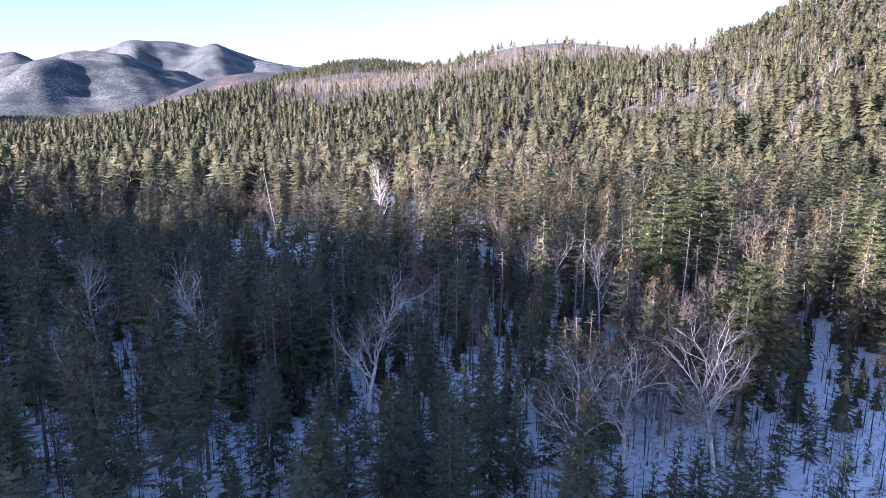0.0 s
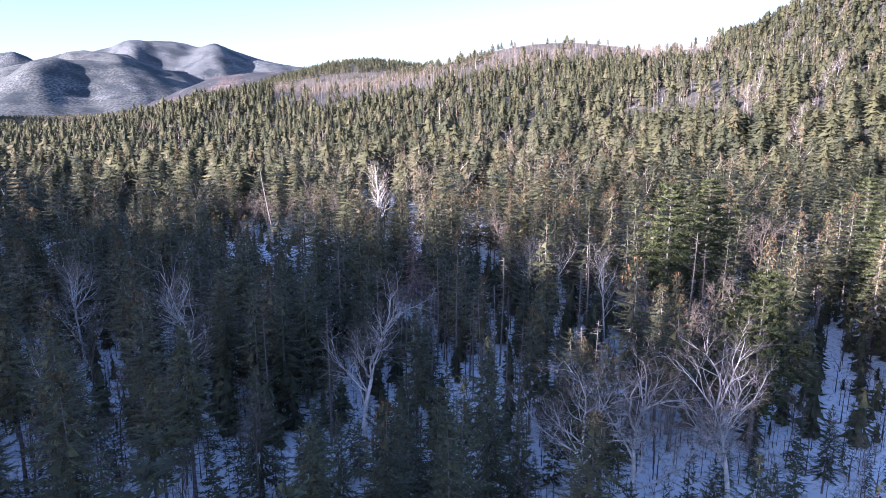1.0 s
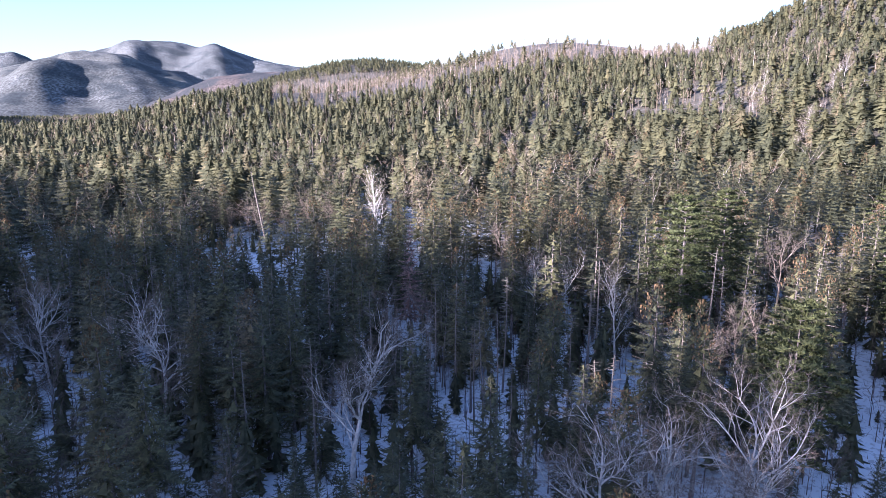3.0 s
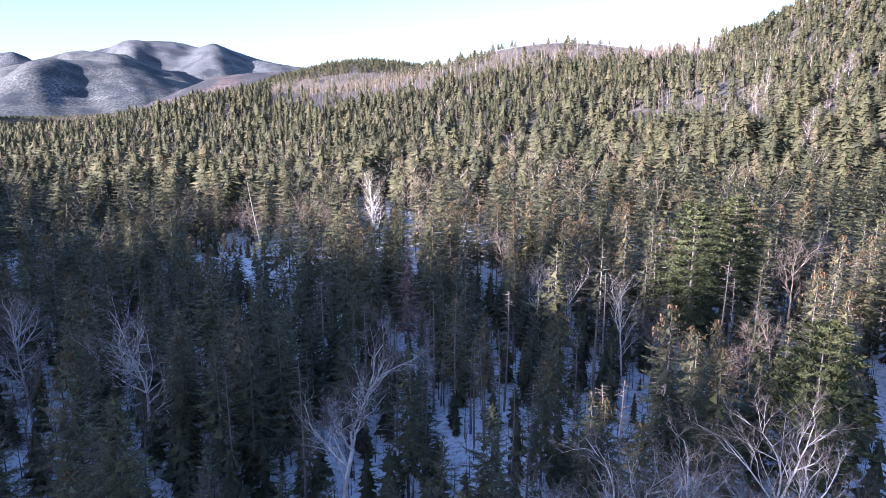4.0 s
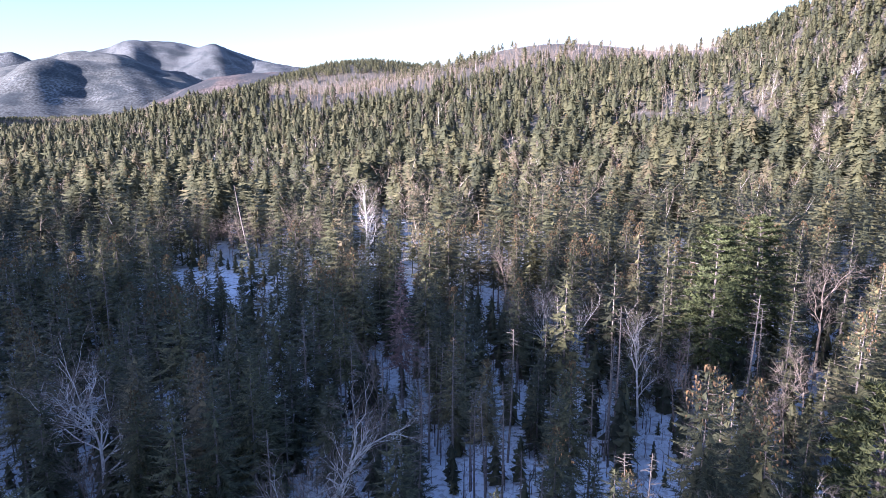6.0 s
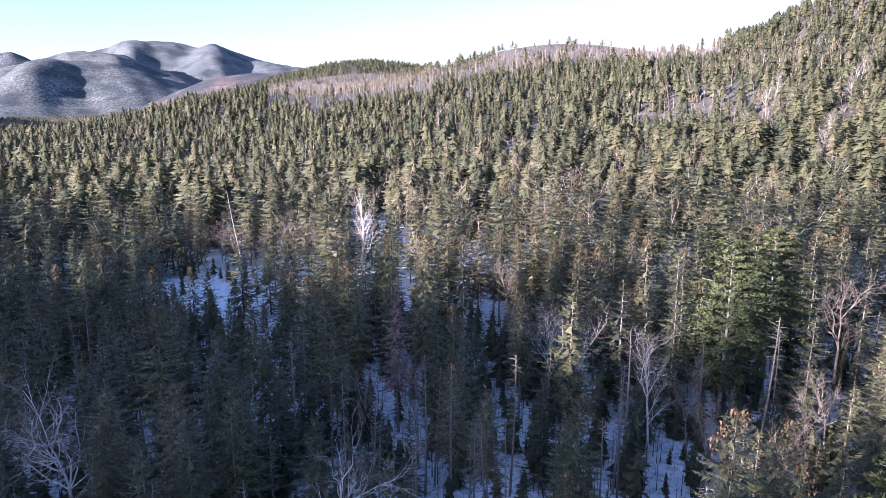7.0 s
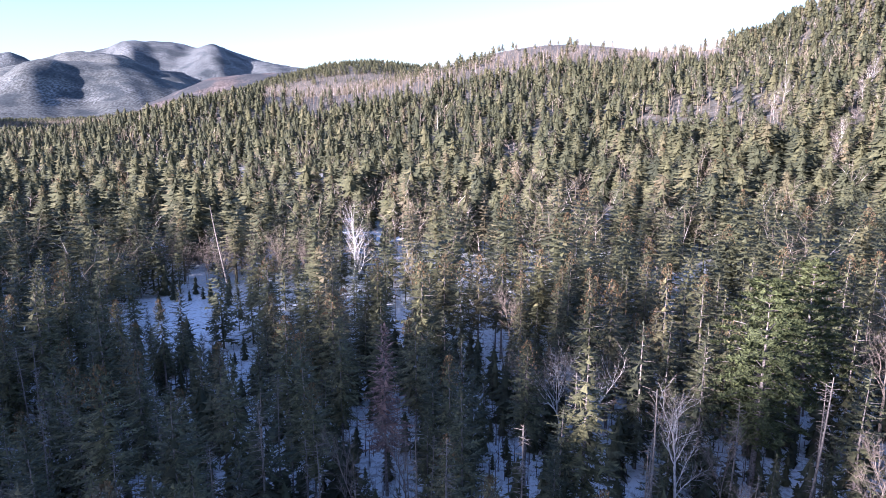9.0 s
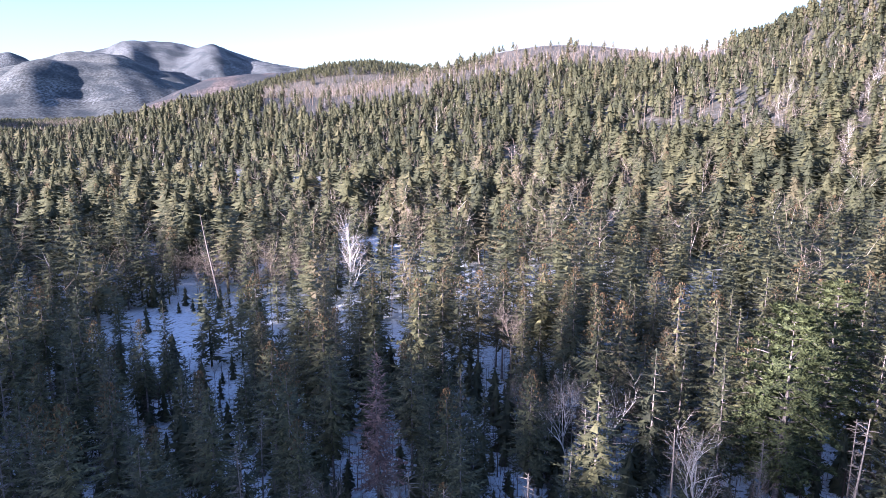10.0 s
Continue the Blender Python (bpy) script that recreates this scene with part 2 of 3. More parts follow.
def tube(points, radii, k):
    """A tapered tube through the points, of triangles."""
    points = np.asarray(points, float)
    V, Fs = [], []
    for i, (q, r) in enumerate(zip(points, radii)):
        d = unit(points[min(i + 1, len(points) - 1)] - points[max(i - 1, 0)])
        a = unit(np.cross(d, (0.31, 0.95, 0.1) if abs(d[2]) > 0.5 else (0, 0, 1)))
        b = np.cross(d, a)
        for j in range(k):
            w = 2 * math.pi * j / k
            V.append(q + r * (math.cos(w) * a + math.sin(w) * b))
    for i in range(len(points) - 1):
        for j in range(k):
            a, b = i * k + j, i * k + (j + 1) % k
            Fs += [(a, b, b + k), (a, b + k, a + k)]
    return np.array(V), np.array(Fs)


def joined(pieces):
    V, Fs, n = [], [], 0
    for v, f in pieces:
        V.append(np.asarray(v, float))
        Fs.append(np.asarray(f) + n)
        n += len(v)
    return np.concatenate(V), np.concatenate(Fs)


def loose(tris):
    V = np.asarray(tris, float).reshape(-1, 3)
    return V, np.arange(len(V)).reshape(-1, 3)


def conifer_crown(rng, H, base, R, whorls, per, nodes, spray=0.40, droop=0.35, thin=0.0, power=0.62, core=45):
    """Whorls of boughs that sag and lift at their ends, each a flat frond of separate twigs."""
    T = []
    up = np.array((0, 0, 1.0))
    for w in range(whorls):
        u = (w + rng.uniform(-0.3, 0.3)) / whorls
        u = min(max(u, 0.0), 0.985)
        h = base + (H - base) * u
        full = R * (1 - u) ** power * (0.72 + 0.28 * min(1, u / 0.15)) + 0.12
        for k in range(per):
            if rng.random() < thin:
                continue
            az = 2 * math.pi * (k + rng.uniform(-0.4, 0.4)) / per + w * 1.3
            L = full * rng.uniform(0.62, 1.14)
            rad, tan = np.array((math.cos(az), math.sin(az), 0)), np.array((-math.sin(az), math.cos(az), 0))
            rise0 = 0.62 * u - 0.20 + rng.uniform(-0.14, 0.14)
            dr = droop * rng.uniform(0.5, 1.4)
            roll = rng.uniform(-0.35, 0.35)
            n = max(3, round(nodes * min(1, 0.35 + 0.7 * L / R)))

            def at(s):
                return rad * (L * s) + up * (h + L * (rise0 * s - dr * s * s + 0.85 * dr * s ** 3))
            for j in range(n):
                s = 0.14 + 0.86 * (j + 0.5) / n
                q0, q1 = at(max(0, s - 0.46 / n)), at(min(1, s + 0.46 / n))
                for side in (-1, 1):
                    reach = (spray * L * (1.1 - s) * min(1, 0.35 + 2.2 * s) + 0.10) * rng.uniform(0.6, 1.35)
                    flat = tan * side * math.cos(roll) + up * math.sin(roll) * side
                    tip = (q0 + q1) / 2 + rad * reach * rng.uniform(0.35, 0.8) + flat * reach * rng.uniform(0.6, 1.0) - up * reach * rng.uniform(-0.18, 0.42)
                    T.append((q0, q1, tip))
            e = at(1.0)
            T.append((e - tan * 0.07, e + tan * 0.07, e + rad * 0.26 + up * 0.06))
    for k in range(core):  # short inner twigs round the trunk
        u = (k + 0.5) / core
        L = R * (1 - u) ** power * rng.uniform(0.2, 0.5) * (1 - thin) + 0.1
        h, az, w = base + (H - base) * u, k * 2.4, 0.10 + 0.2 * L
        o, t = np.array((math.cos(az), math.sin(az), 0)), np.array((-math.sin(az), math.cos(az), 0))
        T.append((o * L * 0.3 + up * (h + 0.3 * L + 0.2), o * L - t * w + up * (h - 0.12 * L), o * L * 0.9 + t * w + up * (h - 0.2 * L - 0.1)))
    for k in range(7):
        az = k * 0.9
        o = np.array((math.cos(az), math.sin(az), 0))
        low = H - 0.5 - 0.12 * k
        T.append((up * low, up * (low + 0.12) + o * 0.03, up * (low + 0.16) + o * (0.22 + 0.06 * k)))
    T.append((up * (H - 0.7) - np.array((0.04, 0, 0)), up * (H - 0.7) + np.array((0.04, 0, 0)), up * (H + 0.15)))
    return loose(T)


def conifer_trunk(rng, H, base, r, stubs, R=0.0):
    """A tapered stem with dead stubs below and, up to R long, the bare inner ends of its boughs."""
    xs = np.linspace(0, 1, 7)
    lean = np.array((rng.uniform(-0.15, 0.15), rng.uniform(-0.15, 0.15)))
    pts = [(lean[0] * s * (1 - s) * 4, lean[1] * s * (1 - s) * 4, H * 0.97 * s - 0.3 * (s == 0)) for s in xs]
    parts = [tube(pts, [r * (1.25 if s == 0 else 1) * (1 - 0.94 * s) for s in xs], 6)]
    T = []
    for _ in range(stubs):
        h = rng.uniform(0.12, 1.0) * base + 0.3
        az, L = rng.uniform(0, 6.28), rng.uniform(0.4, 1.6)
        o = np.array((math.cos(az), math.sin(az), 0))
        a = np.array((0, 0, h))
        T.append((a, a + np.array((0, 0, 0.06)), a + o * L + np.array((0, 0, -L * rng.uniform(0.1, 0.5)))))
        for _ in range(2):
            c = a + (o * L + np.array((0, 0, -0.25 * L))) * rng.uniform(0.4, 0.8)
            t = unit(o + rng.uniform(-0.9, 0.9, 3)) * L * 0.4
            T.append((c, c + np.array((0, 0, 0.035)), c + t))
    for k in range(40 if R else 0):
        u = (k + 0.5) / 40
        h, az = base + (H - base) * u * 0.95, 2.4 * k
        L = R * (1 - u) ** 0.62 * rng.uniform(0.55, 1.0)
        a, o = np.array((0, 0, h)), np.array((math.cos(az), math.sin(az), 0.5 * u - 0.2))
        t = np.array((-math.sin(az), math.cos(az), 0)) * 0.02
        T += [(a - t, a + t, a + o * L), (a - np.array((0, 0, 0.025)), a + np.array((0, 0, 0.025)), a + o * L)]
    if T:
        parts.append(loose(T))
    return joined(parts)


def cone_tip(rng, H, R):
    """Rust-brown cone clusters hanging round the top."""
    T = []
    for _ in range(130):
        d = rng.uniform(0.03, 1.0) ** 1.3 * H * 0.19
        az, rr = rng.uniform(0, 6.28), (0.12 + R * (d / (H * 0.7)) ** 0.62) * rng.uniform(0.35, 1.05)
        c = np.array((math.cos(az) * rr, math.sin(az) * rr, H - d + 0.1))
        a = rng.uniform(0, 6.28)
        o = np.array((math.cos(a), math.sin(a), 0)) * 0.07
        T += [(c - o, c + o, c + np.array((0, 0, -rng.uniform(0.14, 0.30))))]
    return loose(T)


def pine_crown(rng, H, base, R, whorls, per):
    """Long level boughs with thick brushes of needles on their outer half."""
    wood, T = [], []
    for w in range(whorls):
        u = (w + rng.uniform(-0.25, 0.25)) / (whorls - 0.4)
        u = min(max(u, 0), 0.97)
        h = base + (H - base) * u
        full = R * (1 - u ** 2.0) ** 0.62 * (0.75 + 0.25 * min(1, u * 4)) + 0.3
        for k in range(per):
            az = 2 * math.pi * (k + rng.uniform(-0.4, 0.4)) / per + w * 0.9
            L = full * rng.uniform(0.6, 1.12)
            rad, tan = np.array((math.cos(az), math.sin(az), 0)), np.array((-math.sin(az), math.cos(az), 0))
            r0 = 0.15 + 0.55 * u ** 2

            def at(s):
                return rad * (L * s) + np.array((0, 0, h + L * (r0 * s - 0.22 * s * s)))
            wood.append(tube([at(0), at(0.5), at(0.95)], [0.06, 0.04, 0.012], 3))
            for j in range(9 + int(L * 5.5)):
                s = rng.uniform(0.22, 1.0)
                c = at(s) + tan * rng.uniform(-1, 1) * 0.34 * L * (1.15 - s) + np.array((0, 0, rng.uniform(-0.02, 0.14)))
                for _ in range(8):
                    d = unit(np.array((rng.uniform(-1, 1), rng.uniform(-1, 1), rng.uniform(-0.15, 0.75))) + rad * 0.5)
                    a = unit(np.cross(d, rng.uniform(-1, 1, 3))) * 0.085
                    T.append((c - a, c + a, c + d * rng.uniform(0.26, 0.48)))
    return loose(T), joined(wood)


def bare_tree(rng, H, fork, limbs, spread, wander, twigs, r, depth=3):
    """Leafless tree: crooked trunk and limbs as tubes, fine twigs as slivers."""
    wood, fine = [], []

    def grow(p, d, L, rad, level):
        n = (6, 7, 4, 2)[level]
        pts, rr, q = [p], [rad], p
        dirs = []
        bend = rng.normal(0, wander * 0.5, 3)
        for i in range(n):
            d = unit(d + (bend + rng.normal(0, wander, 3)) * (1.0 if level else 0.3) + np.array((0, 0, 0.10 if level else 0.15)))
            q = q + d * L / n
            pts.append(q)
            dirs.append(d)
            rr.append(rad * (1 - 0.80 * (i + 1) / n) if level else rad * (1 - 0.35 * (i + 1) / n))
        wood.append(tube(pts, rr, 6 if level == 0 else 4 if level == 1 else 3))
        return pts, dirs, rr

    def side_of(d, angle):
        a = unit(np.cross(d, rng.normal(0, 1, 3)))
        return unit(d * math.cos(angle) + a * math.sin(angle))

    def spray(p, d, L):
        a = unit(np.cross(d, rng.normal(0, 1, 3))) * 0.011
        e = p + d * L + rng.normal(0, 0.1, 3) * L
        fine.append((p - a, p + a, e))

    def branch(p, d, L, rad, level):
        pts, dirs, rr = grow(p, d, L, rad, level)
        if level >= depth:
            for _ in range(twigs):
                i = rng.integers(1, len(pts))
                spray(pts[i], side_of(dirs[i - 1], rng.uniform(0.25, 0.9)), L * rng.uniform(0.35, 0.9) + 0.1)
            return
        kids = (0, 8, 4)[level]
        for k in range(kids):
            i = max(1, min(len(pts) - 1, round((0.2 + 0.8 * (k + 0.5) / kids) * (len(pts) - 1))))
            size = L * rng.uniform(0.28, 0.55) * (1.15 - 0.5 * k / kids)
            branch(pts[i], side_of(dirs[i - 1], rng.uniform(0.4, 1.0)), size, max(0.012, rr[i] * 0.62), level + 1)
        return pts

    pts, dirs, rr = grow(np.array((0, 0, -0.2)), np.array((0, 0, 1.0)), H * fork, r, 0)
    top = branch(pts[-1], unit(dirs[-1] + rng.normal(0, 0.12, 3)), H * (1 - fork) * 0.95, rr[-1] * 0.8, 1)
    starts = [pts[-3], pts[-2], pts[-1], pts[-1], top[1], top[2], top[2], top[3]]
    for k in range(limbs):
        az = 2.4 * k + rng.uniform(-0.5, 0.5)
        i = (k * 3 + 1) % len(starts)
        out = spread * rng.uniform(0.7, 1.3) * (1.25 if i < 3 else 0.9)
        d = unit(np.array((math.cos(az) * out, math.sin(az) * out, 1.0)))
        branch(starts[i], d, H * (1 - fork) * rng.uniform(0.5, 0.78), rr[-1] * rng.uniform(0.5, 0.75), 1)
    return joined(wood), loose(fine)


def snag_shape(rng, H, r, stubs):
    """A barkless trunk, and its broken branches."""
    xs = np.linspace(0, 1, 8)
    pts = [(0.1 * math.sin(3 * s), 0.1 * math.cos(4 * s), H * s) for s in xs]
    parts = []
    for _ in range(stubs):
        h, az, L = rng.uniform(0.3, 0.99) * H, rng.uniform(0, 6.28), rng.uniform(0.25, 0.95)
        o = np.array((math.cos(az), math.sin(az), rng.uniform(-0.25, 0.35)))
        a = np.array((0, 0, h))
        parts.append(tube([a, a + o * L * 0.6, a + o * L + np.array((0, 0, -0.1 * L))], [0.03, 0.02, 0.006], 3))
    return tube(pts, [r * (1 - 0.8 * s) for s in xs], 6), joined(parts)


def part(name, shape, mat, parent, label="", smooth=False, kind=""):
    """One mesh object under a thing."""
    ob = new(name, mesh_of(name, shape[0], shape[1], mat, smooth, shape[2] if len(shape) > 2 else None))
    ob.parent = parent
    return tagged(ob, label, kind=kind)


def thing(name, label, category, group=""):
    return tagged(new(name), label, category, group)


SPRUCE_LABEL = "slender olive-green spruce standing in snow"
FIR_LABEL = "dense dark green fir standing in snow"


def spruce(rng, H, base, R, whorls=22, coned=False, nodes=18, label=SPRUCE_LABEL):
    t = thing("spruce_tree", label, "tree", "spruces of the forest")
    part("trunk", conifer_trunk(rng, H, base, 0.008 * H + 0.04, 26, R), MAT["bark"], t)
    part("crown", leafy(conifer_crown(rng, H, base, R, whorls, 5, nodes, 0.31, 0.35, 0.0, 0.68), 0.45, 0.8), MAT["spruce"], t)
    if coned:
        part("cone_top", cone_tip(rng, H, R), MAT["cones"], t, "rust-brown top laden with cones", kind="stuff")
    return t


def fir(rng, H, base, R, whorls=24, nodes=18, label=FIR_LABEL):
    t = thing("fir_tree", label, "tree", "firs of the forest")
    part("trunk", conifer_trunk(rng, H, base, 0.008 * H + 0.04, 12, R), MAT["bark"], t)
    part("crown", leafy(conifer_crown(rng, H, base, R, whorls, 5, nodes, 0.34, 0.24, 0.0, 0.80), 0.45, 0.8), MAT["fir"], t)
    return t


def leafless(rng, label, H, fork, limbs, spread, wander, twigs, r, bark_mat="birch", name="birch_tree", depth=3):
    t = thing(name, label, "tree", "leafless trees of the forest")
    wood, fine = bare_tree(rng, H, fork, limbs, spread, wander, twigs, r, depth)
    part("trunk", wood, MAT[bark_mat], t, smooth=True)
    part("twig_crown", fine, MAT["twig"], t, "fine brown twigs", kind="stuff")
    return t


def snag(rng, label, H, r, stubs):
    t = thing("dead_tree", label, "dead tree", "dead standing trunks")
    stem, broken = snag_shape(rng, H, r, stubs)
    part("trunk", stem, MAT["snagwood"], t, smooth=True)
    part("branch_stubble", broken, MAT["snagwood"], t, "short broken branches", kind="stuff")
    return t


def stand(x, y, turn=0.0, size=1.0, tip=0.0):
    """The pose of a tree on the ground."""
    return pose(x, y, float(rise(x, y)) - 0.05, tip, 0, turn) @ Matrix.Diagonal((size, size, size, 1))


rng = np.random.default_rng(7)
taken = []  # x, y, radius kept free of the random trees
low_only = [(-38.5, 126, 6), (-42, 132, 5)]  # x, y, radius where only young trees grow


def plant(t, x, y, turn=0.0, size=1.0, tip=0.0, free=1.6):
    t.matrix_basis = stand(x, y, turn, size, tip)
    taken.append((x, y, free))
    if free >= 2.2 and y < 110:
        low_only.append((x * 0.95, y - free * 1.7, free * 1.2))
        low_only.append((x * 0.90, y - free * 3.3, free * 1.1))
    return t


# ---- trees that stand out ----
plant(leafless(np.random.default_rng(101), "large crooked pale birch with long bare limbs", 17.4, 0.46, 9, 0.85, 0.20, 16, 0.26), -6.8, 57.0, 165, 1, 0, 3.0)
plant(leafless(np.random.default_rng(102), "pale forked birch with spreading bare limbs", 14.6, 0.42, 8, 1.0, 0.19, 14, 0.23), 14.2, 46.5, 10, 1, 0, 2.6)
plant(leafless(np.random.default_rng(103), "pale birch leaning apart in two bare stems", 14.4, 0.40, 8, 0.95, 0.19, 14, 0.22), 10.0, 48.5, 80, 1, 0, 2.4)
plant(leafless(np.random.default_rng(104), "grey birch with a broad bare crown beside the track", 14.6, 0.42, 12, 0.95, 0.16, 16, 0.23), 21.8, 47.5, 120, 1, 0, 3.0)
plant(leafless(np.random.default_rng(105), "broad bare birch with many upright limbs", 15.4, 0.42, 15, 1.5, 0.14, 15, 0.21), -27.4, 70.5, 20, 1, 0, 3.2)
plant(leafless(np.random.default_rng(106), "bare birch with twisted limbs among firs", 14.6, 0.45, 11, 1.3, 0.16, 14, 0.20), -42.0, 76.0, 200, 1, 0, 3.0)
plant(leafless(np.random.default_rng(107), "bent grey birch leaning over the snow", 12.5, 0.45, 4, 0.55, 0.15, 5, 0.17), -34.0, 56.5, 15, 1, 14, 2.0)
plant(leafless(np.random.default_rng(108), "reddish bare birch with a leaning limb", 16.0, 0.42, 5, 0.70, 0.15, 5, 0.22, "twig"), 48.1, 99.7, 60, 1, 0, 3.0)
plant(leafless(np.random.default_rng(109), "white birch with an upright bare crown", 17.5, 0.35, 6, 0.38, 0.10, 8, 0.22), -15.6, 157.0, 0, 1, 0, 3.0)

plant(leafless(np.random.default_rng(111), "small dead birch with many pale broken limbs", 13.4, 0.50, 6, 0.45, 0.13, 6, 0.15), 21.4, 85.5, 0, 1, 0, 2.4)
plant(leafless(np.random.default_rng(112), "thin grey birch with curved upright limbs", 12.8, 0.45, 5, 0.55, 0.12, 12, 0.13), 13.4, 98.0, 40, 1, 4, 2.4)
plant(leafless(np.random.default_rng(113), "thin grey birch leaning over with one long limb", 12.6, 0.45, 4, 0.75, 0.10, 12, 0.13), 18.0, 97.5, 250, 1, 8, 2.4)
slim = leafless(rng, "slender reddish birch in a leafless thicket", 9.0, 0.30, 5, 0.30, 0.07, 8, 0.07, "twig", depth=2)
plant(slim, -36.0, 160.5, 0, 1, 0, 1.0)
for k in range(26):
    u = k / 26
    x, y = -66 + 46 * u + rng.uniform(-1.5, 1.5), 171 - 5 * u + rng.uniform(-3, 3)
    copy_thing(slim, stand(x, y, 77 * k, rng.uniform(0.7, 1.25)))
    taken.append((x, y, 1.0))
hill_birch = leafless(rng, "pale leafless birch rising above the spruces", 15.0, 0.40, 8, 0.55, 0.12, 16, 0.085, depth=2)
plant(hill_birch, 19.1, 202.7, 0, 1, 0, 2.0)
for k in range(20):
    x, y = 130 + 130 * ((k * 0.618) % 1), 255 + 120 * ((k * 0.377 + k * 0.05) % 1)
    copy_thing(hill_birch, stand(x, y, 51 * k, 0.85 + 0.25 * ((k * 0.27) % 1)))
    taken.append((x, y, 1.5))

pine = thing("pine_tree", "broad yellow-green pine with long layered boughs", "tree", "pines of the forest")
needles, wood = pine_crown(rng, 17.0, 4.5, 4.3, 15, 7)
part("trunk", conifer_trunk(rng, 16.5, 4.5, 0.26, 6), MAT["bark"], pine)
part("bough_frame", wood, MAT["bark"], pine, "grey bare boughs inside the crown", kind="stuff")
part("crown", leafy(needles, 0.7, 0.5), MAT["pine"], pine)
plant(pine, 28.8, 59.4, 0, 1, 0, 5.0)
big = thing("pine_tree", "tall broad green pine with layered boughs", "tree", "pines of the forest")
needles, wood = pine_crown(rng, 21.0, 5.0, 5.2, 18, 7)
part("trunk", conifer_trunk(rng, 20.5, 5.0, 0.32, 6), MAT["bark"], big)
part("bough_frame", wood, MAT["bark"], big, "grey bare boughs inside the crown", kind="stuff")
part("crown", leafy(needles, 0.7, 0.5), MAT["pine"], big)
plant(big, 31.9, 94.0, 0, 1, 0, 6.0)
for x, y, turn, size in ((41.0, 103.0, 100, 0.98), (62.0, 93.0, 200, 0.85), (75.0, 118.0, 20, 0.9)):
    copy_thing(big, stand(x, y, turn, size))
    taken.append((x, y, 4.5))

red = thing("withered_spruce", "withered reddish-brown spruce among green trees", "tree")
part("trunk", conifer_trunk(rng, 17.0, 6.0, 0.16, 70), MAT["bark"], red)
part("crown", conifer_crown(rng, 17.6, 5.5, 2.7, 28, 6, 9, 0.34, 0.22, 0.10, 0.75), MAT["red"], red)
plant(red, -3.9, 92.5, 0, 1, 0, 3.8)

plant(snag(rng, "tall dead leaning trunk without bark", 18.5, 0.26, 22), -42.7, 166.0, -90, 1, 8, 3)
plant(snag(rng, "dead grey trunk with short broken branches", 16.4, 0.17, 90), 31.5, 84.0, 0, 1, 5, 2)
plant(snag(rng, "dead grey trunk with short broken branches", 14.8, 0.17, 60), 18.6, 84.3, 0, 1, 0, 1.5)
plant(snag(rng, "thin dead trunk with bare stubs", 12.5, 0.13, 50), -17.0, 62.5, 0, 1, 0, 1.5)
plant(snag(rng, "thin dead trunk with bare stubs", 12.0, 0.12, 40), 16.6, 80.0, 0, 1, 2, 1.5)
plant(snag(rng, "thin dead trunk with bare stubs", 14.0, 0.14, 50), -10.5, 60.0, 0, 1, 0, 1.5)

thin_snag = snag(rng, "thin dead trunk with bare stubs", 14.0, 0.13, 70)
plant(thin_snag, -0.6, 80.0, 0, 1, 0, 1.2)
for x, y, size in ((7.2, 80, 1.0), (16.7, 79, 0.95), (-13, 83, 1.02), (3.5, 72, 0.8), (-22, 78, 0.9), (13.0, 88, 1.05), (24, 78, 0.8), (19, 66, 0.7),
                   (-5, 76, 0.85), (36, 90, 0.9), (-31, 84, 0.95), (27, 88, 0.85)):
    copy_thing(thin_snag, stand(x, y, 53 * x, size, 2 * math.sin(x)))
    taken.append((x, y, 1.2))
for k in range(64):
    y = 47 + 62 * ((k * 0.618) % 1)
    x = (1.2 * ((k * 0.377 + 0.11) % 1) - 0.6) * y
    if x < 31 + (y - 52) * 0.62 - 3 and (x < 14 or y > 66):
        copy_thing(thin_snag, stand(x, y, 53 * k, 0.62 + 0.38 * ((k * 0.29) % 1), 3 * math.sin(5 * k)))
thin_birch = leafless(rng, "thin young birch with a pale stem and fine twigs", 9.5, 0.55, 5, 0.45, 0.09, 9, 0.075, "twig", depth=2)
plant(thin_birch, -29.5, 51.0, 0, 1, 0, 1.2)
for x, y, size in ((-26.5, 49, 0.9), (-28, 45.5, 1.0), (-24.5, 46, 0.85), (-30.5, 47.5, 0.95), (-21.5, 53, 1.1), (-27.5, 54.5, 1.15), (-31.5, 53, 1.05), (-35.5, 55, 1.1), (-17.8, 44.5, 0.75), (-22.5, 43.5, 0.8), (-34.5, 64, 1.2), (-24, 62, 1.2), (29.5, 45, 0.6), (33, 49, 0.65), (30.5, 56, 0.8), (-14.2, 48.5, 1.0), (-23, 50.5, 1.05), (-33, 58, 1.1), (-19.5, 47.5, 0.8), (-37.5, 61, 1.1), (-25, 58, 0.9), (6.5, 44, 0.7),
                   (27, 72, 1.15), (33, 78, 1.1), (22.5, 76, 1.2), (38, 84, 1.1), (10, 98, 1.3), (11, 123, 1.3), (-1.5, 85, 1.2), (-5.5, 82, 1.25), (24.5, 83, 1.2)):
    copy_thing(thin_birch, stand(x, y, 91 * x, size, 4 * math.sin(3 * x)))
    taken.append((x, y, 1.2))

